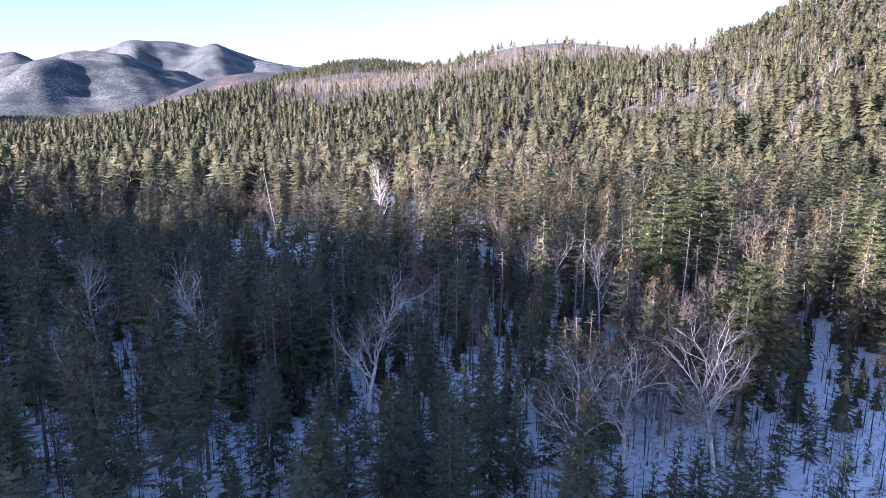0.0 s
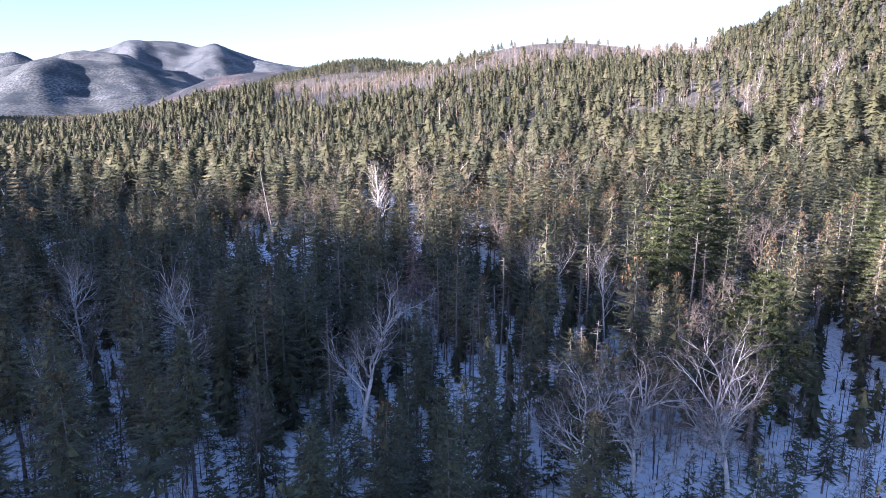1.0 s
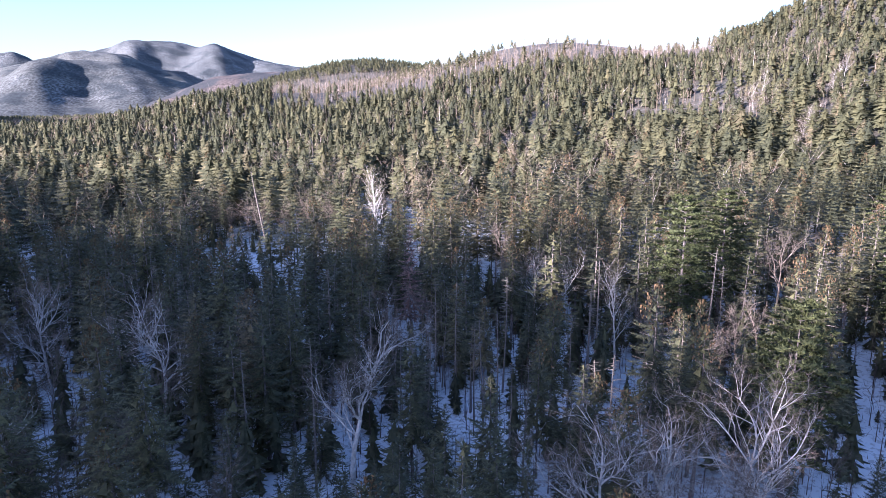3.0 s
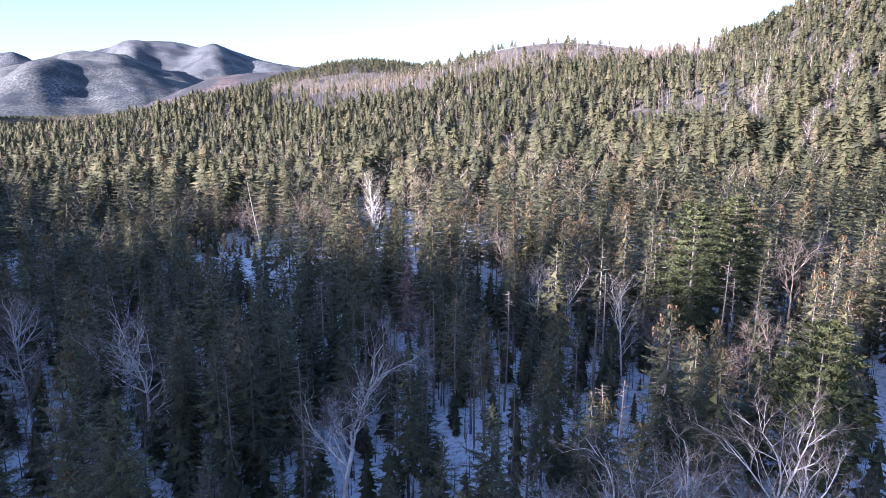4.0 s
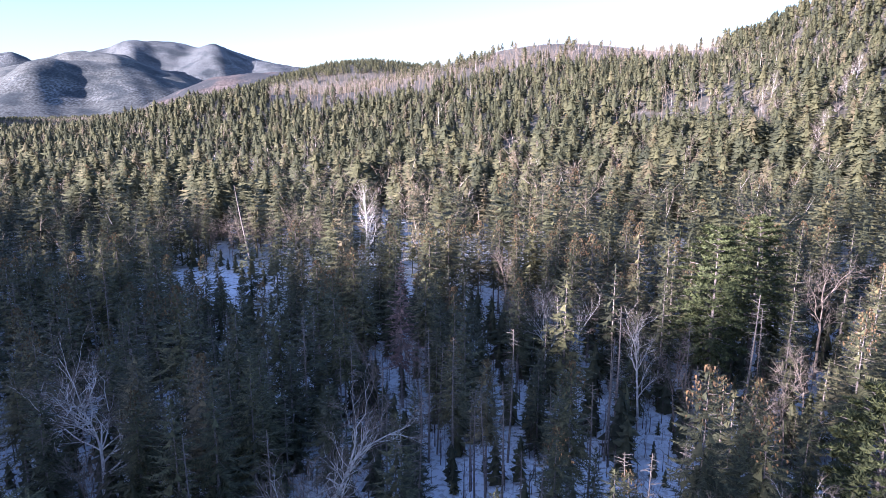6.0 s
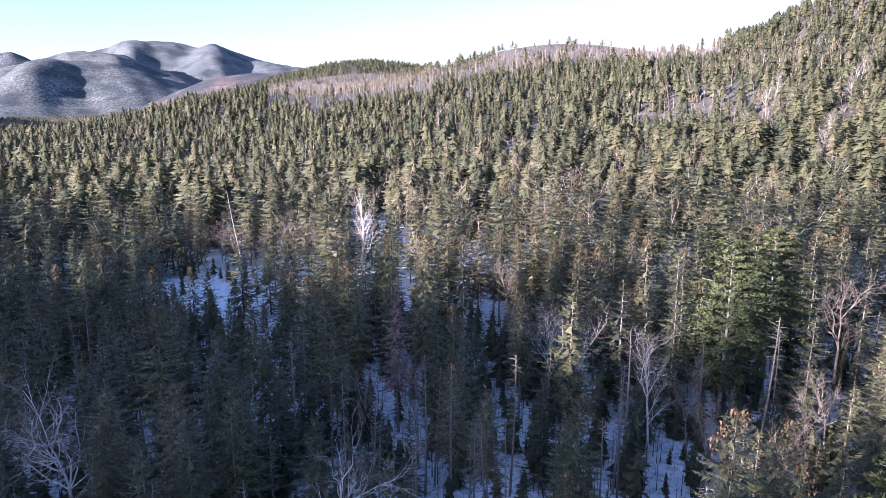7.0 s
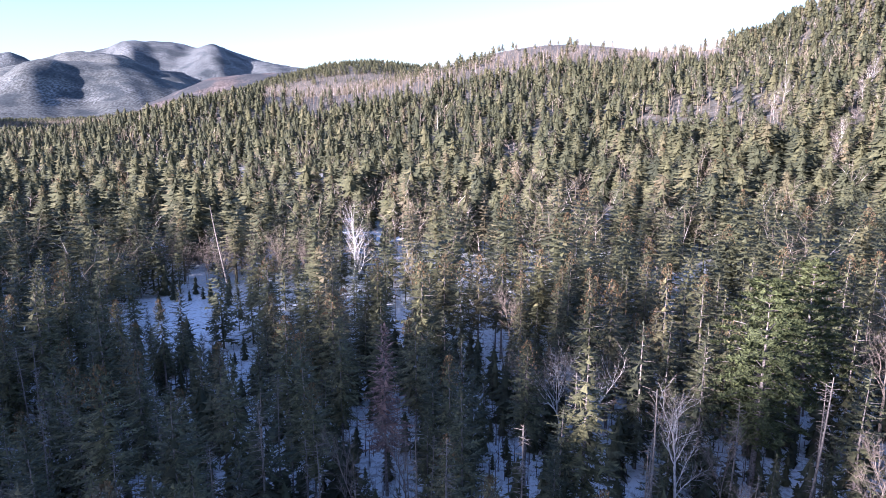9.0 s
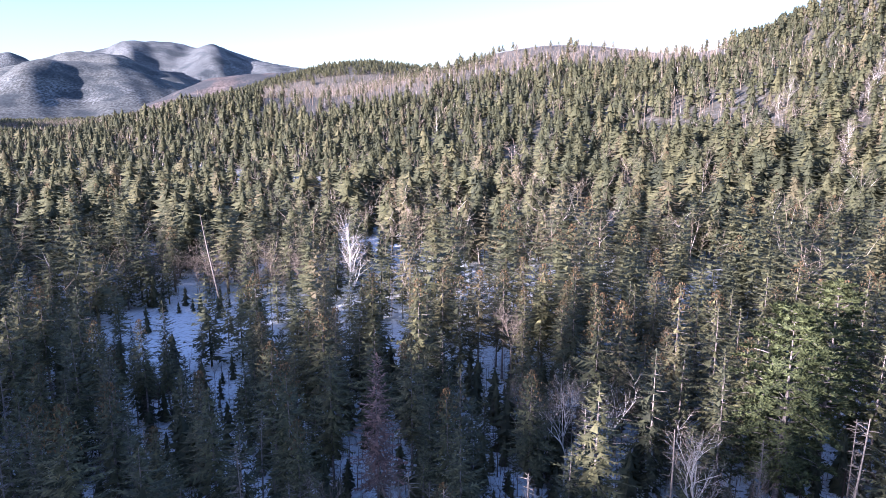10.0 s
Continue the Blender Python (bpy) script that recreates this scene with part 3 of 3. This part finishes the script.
# ---- spruces and firs: some grown one by one, then repeated ----
SPRUCES = [spruce(rng, 16.0, b, R, 24, c) for b, R, c in ((5.0, 3.4, False), (6.0, 3.5, True), (6.5, 3.1, False), (4.0, 3.7, True), (5.0, 3.0, True), (7.0, 3.2, True))]
FIRS = [fir(rng, 14.0, b, R) for b, R in ((2.0, 3.3), (3.0, 3.1), (1.2, 2.9), (2.0, 2.6))]
SPRUCES_BACK = [spruce(rng, 16.0, b, R, 22, c, 9) for b, R, c in ((4.5, 3.5, False), (5.5, 3.6, True), (3.5, 3.2, True), (6.0, 3.2, True))]
FIRS_BACK = [fir(rng, 14.0, b, R, 22, 9) for b, R in ((1.5, 3.4), (2.0, 3.1), (1.0, 2.8))]
# x, y, height of spruces and firs that can be told apart, and of some added ones
KNOWN_SPRUCES = [
    (-56.6, 134.1, 13.5), (-61.2, 158.4, 12), (-33.5, 112.9, 14), (-20.2, 115.6, 14), (-1.4, 100.4, 16.3), (2.0, 91.0, 15.0),
    (9.6, 94.6, 15.3), (20.6, 106.4, 18), (27.9, 110.0, 18.6), (17.2, 59.2, 18.6), (22.0, 62.5, 16.5), (8.5, 62.0, 13),
    (11.0, 70.0, 14.5), (-9.8, 88.0, 13.5), (-9.2, 100.0, 15.5), (23.4, 70.7, 13), (54.2, 116.5, 16), (20.2, 128.7, 16), (-17.0, 89.0, 16), (11.2, 113.5, 13), (12.6, 124.8, 14), (14.2, 139.5, 15), (15.4, 152.0, 14.5), (9.5, 131.0, 13.5), (17.2, 171.0, 15), (12.2, 160.0, 14)]
KNOWN_FIRS = [
    (-57, 141, 12.5), (-61, 147, 13.5), (-55, 134, 12), (-60, 153, 13), (-52.5, 129, 11), (-64, 158, 14), (-66, 150, 14), (-59, 162, 13), (-65, 140, 13), (-60, 133, 12.5), (-46.5, 131.5, 5.5), (-44.5, 133.0, 6.5), (-36.0, 138.0, 6.0),
    (11.3, 84.8, 13.0), (3.0, 85.5, 14.5), (1.6, 114.8, 12.0), (30.7, 106.4, 17.2), (-17.5, 74.0, 14.5), (-20.5, 72.5, 14.5), (-35.0, 93.0, 14.5),
    (26.5, 63.5, 13.5), (31.5, 52.0, 8), (-16.0, 66.0, 15), (-14.5, 51.0, 11.5), (3.6, 46.4, 13), (-2.3, 46.0, 12.8), (0.6, 42.0, 12.5),
    # the firs at x 41.5, 45.5 and 49 are added to shade the track
    (-9.8, 50.0, 9.0), (-4.2, 49.0, 9.5), (-10.6, 54.0, 8.5), (-7.3, 45.5, 10.5), (-3.4, 53.5, 8.0), (12.0, 40.5, 8.5), (9.0, 42.5, 8.0), (15.6, 40.0, 8.0), (18.2, 42.5, 9.0), (6.0, 49.5, 10.5), (17.9, 36.5, 12.6), (22.7, 33.6, 12.6), (45.5, 86.0, 15), (49.0, 92.5, 15.5), (41.5, 80.5, 14), (-40.9, 110.7, 13), (-35.4, 123.7, 13), (25.5, 101.0, 15)]


def place(kind, x, y, h, broad=False):
    native = 16.0 if kind is SPRUCES else 14.0
    if y > 76:
        kind = SPRUCES_BACK if kind is SPRUCES else FIRS_BACK
    model = kind[rng.integers(len(kind))]
    if broad and kind is SPRUCES:
        model = kind[1 + 2 * (int(h) % 2)]
    s = h / native
    low, high = (0.82, 0.98) if broad else (0.9, 1.2)
    m = stand(x, y, rng.uniform(0, 360), 1) @ Matrix.Diagonal((s * rng.uniform(low, high), s * rng.uniform(low, high), s, 1))
    t = copy_thing(model, m)
    t.matrix_basis = m
    return t


for x, y, h in KNOWN_SPRUCES:
    taken.append((x, y, 2.2))
    place(SPRUCES, x, y, h, True)
for x, y, h in KNOWN_FIRS:
    taken.append((x, y, 2.2))
    place(FIRS, x, y, h)


def open_ground(x, y, low=False):
    """Where no trees grow: the snowy track, the clearing, a few gaps."""
    track = np.abs(x - (31 + (y - 52) * 0.62)) < (0.8 if low else 2.6)
    track &= (y > 20) & (y < 95)
    edge = 1 + 0.4 * np.sin(x / 2.6) * np.sin(y / 3.3 + 1)
    clearing = (((x + 43.5) / 13) ** 2 + ((y - 156) / 12) ** 2 < edge) | (((x + 41.5) / 6.5) ** 2 + ((y - 138) / 9) ** 2 < edge) | (((x + 29.5) / 5) ** 2 + ((y - 161) / 5) ** 2 < edge)
    gap = ((x - 17) / 6) ** 2 + ((y - 71) / 7) ** 2 < 1
    return (track | clearing) if low else (track | clearing | gap)


def scatter(x0, x1, y0, y1, step, seed, least=0.55, low=False):
    """Random places on the plan about step apart, none nearer to another than least * step."""
    r = np.random.default_rng(seed)
    n = int((x1 - x0) * (y1 - y0) / (step * step) * 1.7)
    X, Y = r.uniform(x0, x1, n), r.uniform(y0, y1, n)
    keep = (X > -0.685 * np.maximum(Y, 0) - 26) & (X < 0.685 * np.maximum(Y, 0) + 12) & ~open_ground(X, Y, low)
    if y0 > 700:  # the far sides of the ridges stay bare
        keep &= rise(X, Y + 15) - rise(X, Y - 15) > -1.5
    X, Y = X[keep], Y[keep]
    for tx, ty, tr in () if low else taken:
        keep = (X - tx) ** 2 + (Y - ty) ** 2 > tr * tr
        X, Y = X[keep], Y[keep]
    d, cells, chosen = step * least, {}, []
    for i, (x, y) in enumerate(zip(X.tolist(), Y.tolist())):
        cx, cy = int(x // d), int(y // d)
        if any((px - x) ** 2 + (py - y) ** 2 < d * d for a in (-1, 0, 1) for b in (-1, 0, 1) for px, py in cells.get((cx + a, cy + b), ())):
            continue
        cells.setdefault((cx, cy), []).append((x, y))
        chosen.append(i)
    return X[chosen], Y[chosen], r


near_x, near_y, r = scatter(-140, 140, -18, 128, 4.75, 3, 0.66)
inside = (np.abs(near_x) < 0.69 * near_y + 2) & (near_y > 34)
order = np.argsort(near_y + 0.2 * np.abs(near_x))
count = {"s": len(KNOWN_SPRUCES) + 10, "f": len(KNOWN_FIRS) + 7}
rest = []
for i in order:
    x, y = near_x[i], near_y[i]
    patch = 0.5 + 0.5 * math.sin(x / 17.0 + 1) * math.cos(y / 23.0)
    kind = "s" if r.random() < 0.35 + 0.35 * patch else "f"
    if r.random() < (0.28 if -40 < x < -17 and 40 < y < 63 else 0.30 if 0 < x < 27 and 40 < y < 80 else 0.24 if -22 < x <= 0 and 40 < y < 76 else 0.06) or (y < 62 and x > 31 + (y - 52) * 0.62):
        continue
    h = float(np.clip(r.normal(14.6, 2.2), 7, 18)) if kind == "s" else float(np.clip(r.normal(11.5, 3.2), 3, 16))
    if any((x - a) ** 2 + (y - b) ** 2 < c * c for a, b, c in low_only):
        kind, h = "f", float(r.uniform(4.5, 9.0))
    if 92 < y < 136 and abs(x - 1.7 + 0.45 * (y - 40)) < 7.5:  # young edge of the clearing
        h = min(h, 0.36 * (136 - y) + float(r.uniform(0.5, 3.0)))
    if inside[i] and count[kind] < 300:
        count[kind] += 1
        place(SPRUCES if kind == "s" else FIRS, x, y, h)
    else:
        rest.append((x, y, h, kind))
for k, model in enumerate(SPRUCES + FIRS + SPRUCES_BACK + FIRS_BACK):  # the first grown ones join the stand
    x = -14 + 6 * k
    model.matrix_basis = stand(x, 124 + 3 * (k % 3), 37 * k)


# ---- the forest farther off ----
def rough_conifer(rng, layers, points, R, trunk):
    """A unit-high conifer of ragged tiers, for trees far off."""
    T = []
    for w in range(layers):
        u = w / layers
        top, low = min(1.0, 0.14 + 0.86 * (u + 1.15 / layers)), 0.14 + 0.86 * u
        full = R * (1 - u) ** 0.7
        for k in range(points):
            az = 2 * math.pi * (k + rng.uniform(-0.35, 0.35)) / points + w
            half = math.pi / points * 0.95
            L = full * rng.uniform(0.65, 1.15)
            a = np.array((0, 0, top))
            b = np.array((math.cos(az - half) * L * 0.72, math.sin(az - half) * L * 0.72, low + 0.03 * rng.uniform(0, 1)))
            c = np.array((math.cos(az + half * 0.6) * L, math.sin(az + half * 0.6) * L, low - 0.05 * rng.uniform(0, 1)))
            T.append((a, b, c))
    parts = [loose(T)]
    if trunk:
        parts.append(tube([(0, 0, -0.02), (0, 0, 0.5)], [0.011, 0.006], 3))
    return joined(parts)


def tiered_conifer(rng, boughs, R, base):
    """A unit-high conifer of separate bent boughs, for the middle distance."""
    T = []
    for i in range(boughs):
        u = ((i + rng.uniform(0, 1)) / boughs) ** 1.15
        h = base + (1 - base) * u * 0.97
        az = i * 2.39996 + rng.uniform(-0.5, 0.5)
        L = (R * (1 - u) ** 0.48 * (0.75 + 0.25 * min(1, u * 6)) + 0.012) * rng.uniform(0.7, 1.2)
        rad, tan = np.array((math.cos(az), math.sin(az), 0)), np.array((-math.sin(az), math.cos(az), 0))
        up = np.array((0, 0, 1.0))
        a = rad * L * 0.05 + up * (h + 0.35 * L)
        wd, tw = L * (rng.uniform(0.14, 0.32) if boughs < 100 else rng.uniform(0.09, 0.22)), rng.uniform(-0.7, 0.7)
        side = tan * math.cos(tw) + up * math.sin(tw)
        m = rad * L * 0.55 + up * (h + L * (0.05 + 0.3 * u))
        e = rad * L + up * (h - L * rng.uniform(-0.1, 0.42) + 0.45 * L * u)
        T += [(a, m - side * wd, e), (a, e, m + side * wd - up * L * rng.uniform(0.0, 0.3))]
    tiers = max(3, boughs // 22)  # the ragged mass of inner boughs
    for w in range(tiers):
        lo, hi = w / tiers, min(1.0, (w + 1.35) / tiers)
        for k in range(6):
            L = R * (1 - lo) ** 0.5 * rng.uniform(0.42, 0.78)
            az = 1.047 * (k + 0.5 * (w % 2)) + rng.uniform(-0.15, 0.15)
            z = base + (1 - base) * lo
            T.append((np.array((0, 0, base + (1 - base) * hi * 0.96)), np.array((math.cos(az) * L, math.sin(az) * L, z - 0.02 * rng.random())),
                      np.array((math.cos(az + 1.1) * L * 0.9, math.sin(az + 1.1) * L * 0.9, z + 0.015))))
    T.append(((-0.008, 0, 0.92), (0.008, 0, 0.92), (0, 0, 1.01)))
    T.append(((0, -0.008, 0.92), (0, 0.008, 0.92), (0, 0, 1.0)))
    return joined([loose(T), tube([(0, 0, -0.02), (0, 0, 0.6)], [0.011, 0.005], 3)])


def rough_bare(rng, strokes, w):
    """A unit-high leafless crown: forked pale limbs that fan out, and fine twigs on them."""
    T = [((-w, 0, -0.02), (w, 0, -0.02), (0, 0, 0.8)), ((0, -w, -0.02), (0, w, -0.02), (0, 0, 0.78))]
    limbs = max(4, strokes // 11)
    for k in range(limbs):
        h0, az, o = rng.uniform(0.28, 0.66), 2.4 * k + rng.uniform(-0.4, 0.4), rng.uniform(0.09, 0.26)
        out, side = np.array((math.cos(az), math.sin(az), 0)), np.array((-math.sin(az), math.cos(az), 0))
        c, e = np.array((0, 0, h0)), out * o + np.array((0, 0, min(1.0, h0 + rng.uniform(0.2, 0.4))))
        m = (c + e) / 2 + out * 0.25 * o
        a = side * w * 0.55
        T += [(c - a, c + a, m), (m - a * 0.7, m + a * 0.7, e)]
        for _ in range(max(2, strokes // limbs - 2)):
            f = rng.uniform(0.2, 1.0)
            p = c * (1 - f) ** 2 + 2 * f * (1 - f) * m + f * f * e
            d = unit(out * rng.uniform(-0.2, 0.9) + side * rng.uniform(-0.8, 0.8) + np.array((0, 0, rng.uniform(0.35, 1.1))))
            b = unit(np.cross(d, rng.normal(0, 1, 3))) * w * rng.uniform(0.2, 0.4)
            T.append((p - b, p + b, p + d * rng.uniform(0.06, 0.17)))
    return loose(T)


def many(name, label, mat, models, X, Y, Hh, seed, wide=1.3):
    """One object of many trees that nobody could count."""
    r = np.random.default_rng(seed)
    pick = r.integers(0, len(models), len(X))
    Z = rise(X, Y)
    pieces, N = [], []
    for k, model in enumerate(models):
        v, f = model[:2]
        sel = np.where(pick == k)[0]
        if not len(sel):
            continue
        a = r.uniform(0, 6.283, len(sel))
        ca, sa = np.cos(a)[:, None], np.sin(a)[:, None]
        h = Hh[sel][:, None]
        wd = h * wide * r.uniform(0.82, 1.25, len(sel))[:, None]
        x = (v[:, 0] * ca - v[:, 1] * sa) * wd + X[sel][:, None]
        y = (v[:, 0] * sa + v[:, 1] * ca) * wd + Y[sel][:, None]
        z = v[:, 2] * h + Z[sel][:, None]
        V = np.stack([x, y, z], -1).reshape(-1, 3)
        F = (f[None] + (np.arange(len(sel)) * len(v))[:, None, None]).reshape(-1, 3)
        pieces.append((V, F))
        if len(model) > 2:
            m = model[2]
            N.append(np.stack([m[:, 0] * ca - m[:, 1] * sa, m[:, 0] * sa + m[:, 1] * ca, m[:, 2] + 0 * ca], -1).reshape(-1, 3))
    V, F = joined(pieces)
    return tagged(new(name, mesh_of(name, V, F, mat, False, np.concatenate(N) if N else None)), label, "forest", kind="stuff")


def patches(X, Y, scale, seed):
    """Smooth woodland patches, about 0 to 1."""
    a = np.sin(X / scale + seed) * np.cos(Y / (scale * 1.4) + seed * 2) + 0.6 * np.sin((X + Y) / (scale * 0.45) + seed * 3) + 0.4 * np.sin((X - Y) / (scale * 0.21) + seed)
    return 0.5 + 0.28 * a


g = np.random.default_rng(11)


def small(shape, H):
    """The same shape, one unit high, with a thin trunk."""
    return joined([(shape[0] / H, shape[1]), tube([(0, 0, -0.02), (0, 0, 0.6)], [0.011, 0.005], 3)])


MID_S = [leafy(small(conifer_crown(g, 16.0, b, R, 17, 5, 5, 0.46, 0.35, 0, 0.62, 25), 16.0)) for b, R in ((3.0, 3.0), (4.5, 3.2), (2.0, 2.7), (4.0, 2.9), (2.5, 2.6))]
MID_F = [leafy(small(conifer_crown(g, 14.0, b, R, 17, 5, 5, 0.46, 0.25, 0, 0.72, 25), 14.0)) for b, R in ((1.0, 2.8), (1.5, 3.0), (0.8, 2.4), (1.2, 2.7))]
BACK_S = [leafy(tiered_conifer(g, 132, 0.175, 0.14), 0.5, 0.3) for _ in range(5)]
BACK_F = [leafy(tiered_conifer(g, 132, 0.18, 0.06), 0.5, 0.3) for _ in range(5)]
FAR = [leafy(tiered_conifer(g, 33, 0.200, 0.04), 0.55, 0.2) for _ in range(6)]
VFAR = [leafy(rough_conifer(g, 5, 5, 0.32, False), 0.45, 0.2) for _ in range(5)]
SAPLINGS = [leafy((lambda v: (v[0] / 14.0, v[1]))(conifer_crown(g, 14.0, 0.5, R, 13, 4, 4, 0.42, 0.25, 0, 0.8, 10))) for R in (3.0, 2.6, 3.4)]
CONES = [small(cone_tip(g, 16.2, 2.8), 16.0) for _ in range(3)]
BARE_MID = [rough_bare(g, 68, 0.0038) for _ in range(4)]
BARE_FAR = [rough_bare(g, 26, 0.0105) for _ in range(4)]

unseen = np.array([(x, y, h) for x, y, h, k in rest if y < 20 or abs(x) > 0.69 * y + 5])
many("fir_wood", "dark green firs of the nearby forest", MAT["fir_far"], FAR, unseen[:, 0], unseen[:, 1], unseen[:, 2], 20, 1.0)
rest = [q for q in rest if q[1] >= 20 and abs(q[0]) <= 0.69 * q[1] + 5]
R_ = np.array([(x, y, h) for x, y, h, k in rest if k == "s"])
many("spruce_wood", "olive-green spruces of the nearby forest", MAT["spruce_far"], MID_S, R_[:, 0], R_[:, 1], R_[:, 2], 21)
R_ = np.array([(x, y, h) for x, y, h, k in rest if k == "f"])
many("fir_wood", "dark green firs of the nearby forest", MAT["fir_far"], MID_F, R_[:, 0], R_[:, 1], R_[:, 2], 22)

# extra bare trees on farther and hillside pale the gaps in place of haze
for title, y0, y1, step, shapes, bare_shapes, seed, bare_share, mean, broad in (
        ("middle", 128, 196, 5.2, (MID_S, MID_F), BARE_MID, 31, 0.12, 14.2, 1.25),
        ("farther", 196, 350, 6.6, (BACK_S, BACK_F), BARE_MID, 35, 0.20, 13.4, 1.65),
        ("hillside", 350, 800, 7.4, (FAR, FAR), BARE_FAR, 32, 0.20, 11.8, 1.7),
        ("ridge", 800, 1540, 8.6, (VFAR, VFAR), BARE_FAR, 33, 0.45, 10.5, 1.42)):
    X, Y, r = scatter(-0.74 * y1 - 40, 0.74 * y1 + 40, y0, y1, step, seed)
    P = patches(X, Y, 38 if title != "ridge" else 120, 1.0)
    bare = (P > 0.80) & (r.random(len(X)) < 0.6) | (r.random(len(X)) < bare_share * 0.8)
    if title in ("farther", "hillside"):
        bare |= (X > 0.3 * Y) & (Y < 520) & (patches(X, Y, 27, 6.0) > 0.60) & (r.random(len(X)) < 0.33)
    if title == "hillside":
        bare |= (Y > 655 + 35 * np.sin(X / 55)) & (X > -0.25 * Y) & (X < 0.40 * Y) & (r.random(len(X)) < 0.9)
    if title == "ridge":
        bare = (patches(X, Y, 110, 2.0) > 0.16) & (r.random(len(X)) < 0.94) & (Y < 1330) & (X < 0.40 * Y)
    kind = r.random(len(X)) < (0.55 if y0 < 300 else 0.38)
    tall = np.clip(r.normal(mean, mean * 0.26, len(X)), mean * 0.35, mean * 1.5)
    tall = np.where((np.abs(X + 14.2) < 4.5) & (Y > 134) & (Y < 157), tall * 0.55, tall)  # young growth before the white birch
    tall = np.where((Y < 143) & (X > -52) & (X < -33), tall * 0.6, tall)  # young edge of the clearing
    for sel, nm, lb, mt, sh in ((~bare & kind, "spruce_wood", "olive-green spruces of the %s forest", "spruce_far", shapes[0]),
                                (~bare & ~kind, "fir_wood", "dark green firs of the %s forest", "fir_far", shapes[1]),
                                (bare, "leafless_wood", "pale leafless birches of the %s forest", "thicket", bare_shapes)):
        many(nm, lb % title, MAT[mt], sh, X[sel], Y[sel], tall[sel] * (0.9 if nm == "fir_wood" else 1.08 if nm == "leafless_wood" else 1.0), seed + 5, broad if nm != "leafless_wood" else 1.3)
        if nm == "spruce_wood" and y0 < 300:  # rust-brown cones in some of the tops
            few = np.where(sel)[0][r.random(sel.sum()) < 0.22]
            many("cone_growth", "rust-brown cones in the tops of spruces", MAT["cones"], CONES, X[few], Y[few], tall[few], seed + 5, 1.0)

# the dark wood on the valley floor before the mountains
X, Y, r = scatter(-1450, -330, 1345, 1900, 11.5, 47)
many("valley_wood", "dark fir forest on the distant valley floor", MAT["fir_far"], [leafy(rough_conifer(g, 3, 4, 0.36, False), 0.45, 0.2) for _ in range(4)], X, Y, np.clip(r.normal(12, 2.5, len(X)), 6, 17), 48)

# trees added out of view on the crest behind, to break up the edge of the shade
r = np.random.default_rng(61)
c, a = r.uniform(-330, 160, 340), -230 + r.uniform(-13, 13, 340)
many("crest_wood", "unseen spruces on the ridge crest that break up the shade", MAT["fir_far"], FAR, -a * math.sin(SUN_AZ) - c * math.cos(SUN_AZ), -a * math.cos(SUN_AZ) + c * math.sin(SUN_AZ), r.uniform(6, 15, len(c)), 62, 1.0)

# young firs below the tall trees
X, Y, r = scatter(-90, 90, 30, 130, 3.3, 43, 0.5, True)
sel = (X < 0) | (X > 27) | (Y > 80) | (r.random(len(X)) < 0.5)
X, Y = X[sel], Y[sel]
X, Y = np.append(X, r.uniform(-60, -34, 16)), np.append(Y, r.uniform(146, 166, 16))
hy = r.uniform(1.1, 2.85, len(X)) ** 1.9
near = Y < 60
many("young_fir_growth", "young dark firs growing under the tall trees", MAT["fir_far"], SAPLINGS, X[near], Y[near], hy[near], 44, 1.0)
many("young_fir_growth", "young dark firs growing under the tall trees", MAT["fir_far"], [leafy(tiered_conifer(g, 48, 0.22, 0.02), 0.45, 0.4) for _ in range(4)], X[~near], Y[~near], hy[~near], 45, 1.1)
# brush on the snow
X, Y, r = scatter(-90, 90, 30, 128, 1.3, 41, 0.5, True)
sel = r.random(len(X)) < 0.55
many("brush", "thin brown brush poking out of the snow", MAT["brush"], [rough_bare(g, 10, 0.009) for _ in range(5)], X[sel], Y[sel], r.uniform(1.2, 5.5, sel.sum()), 42)
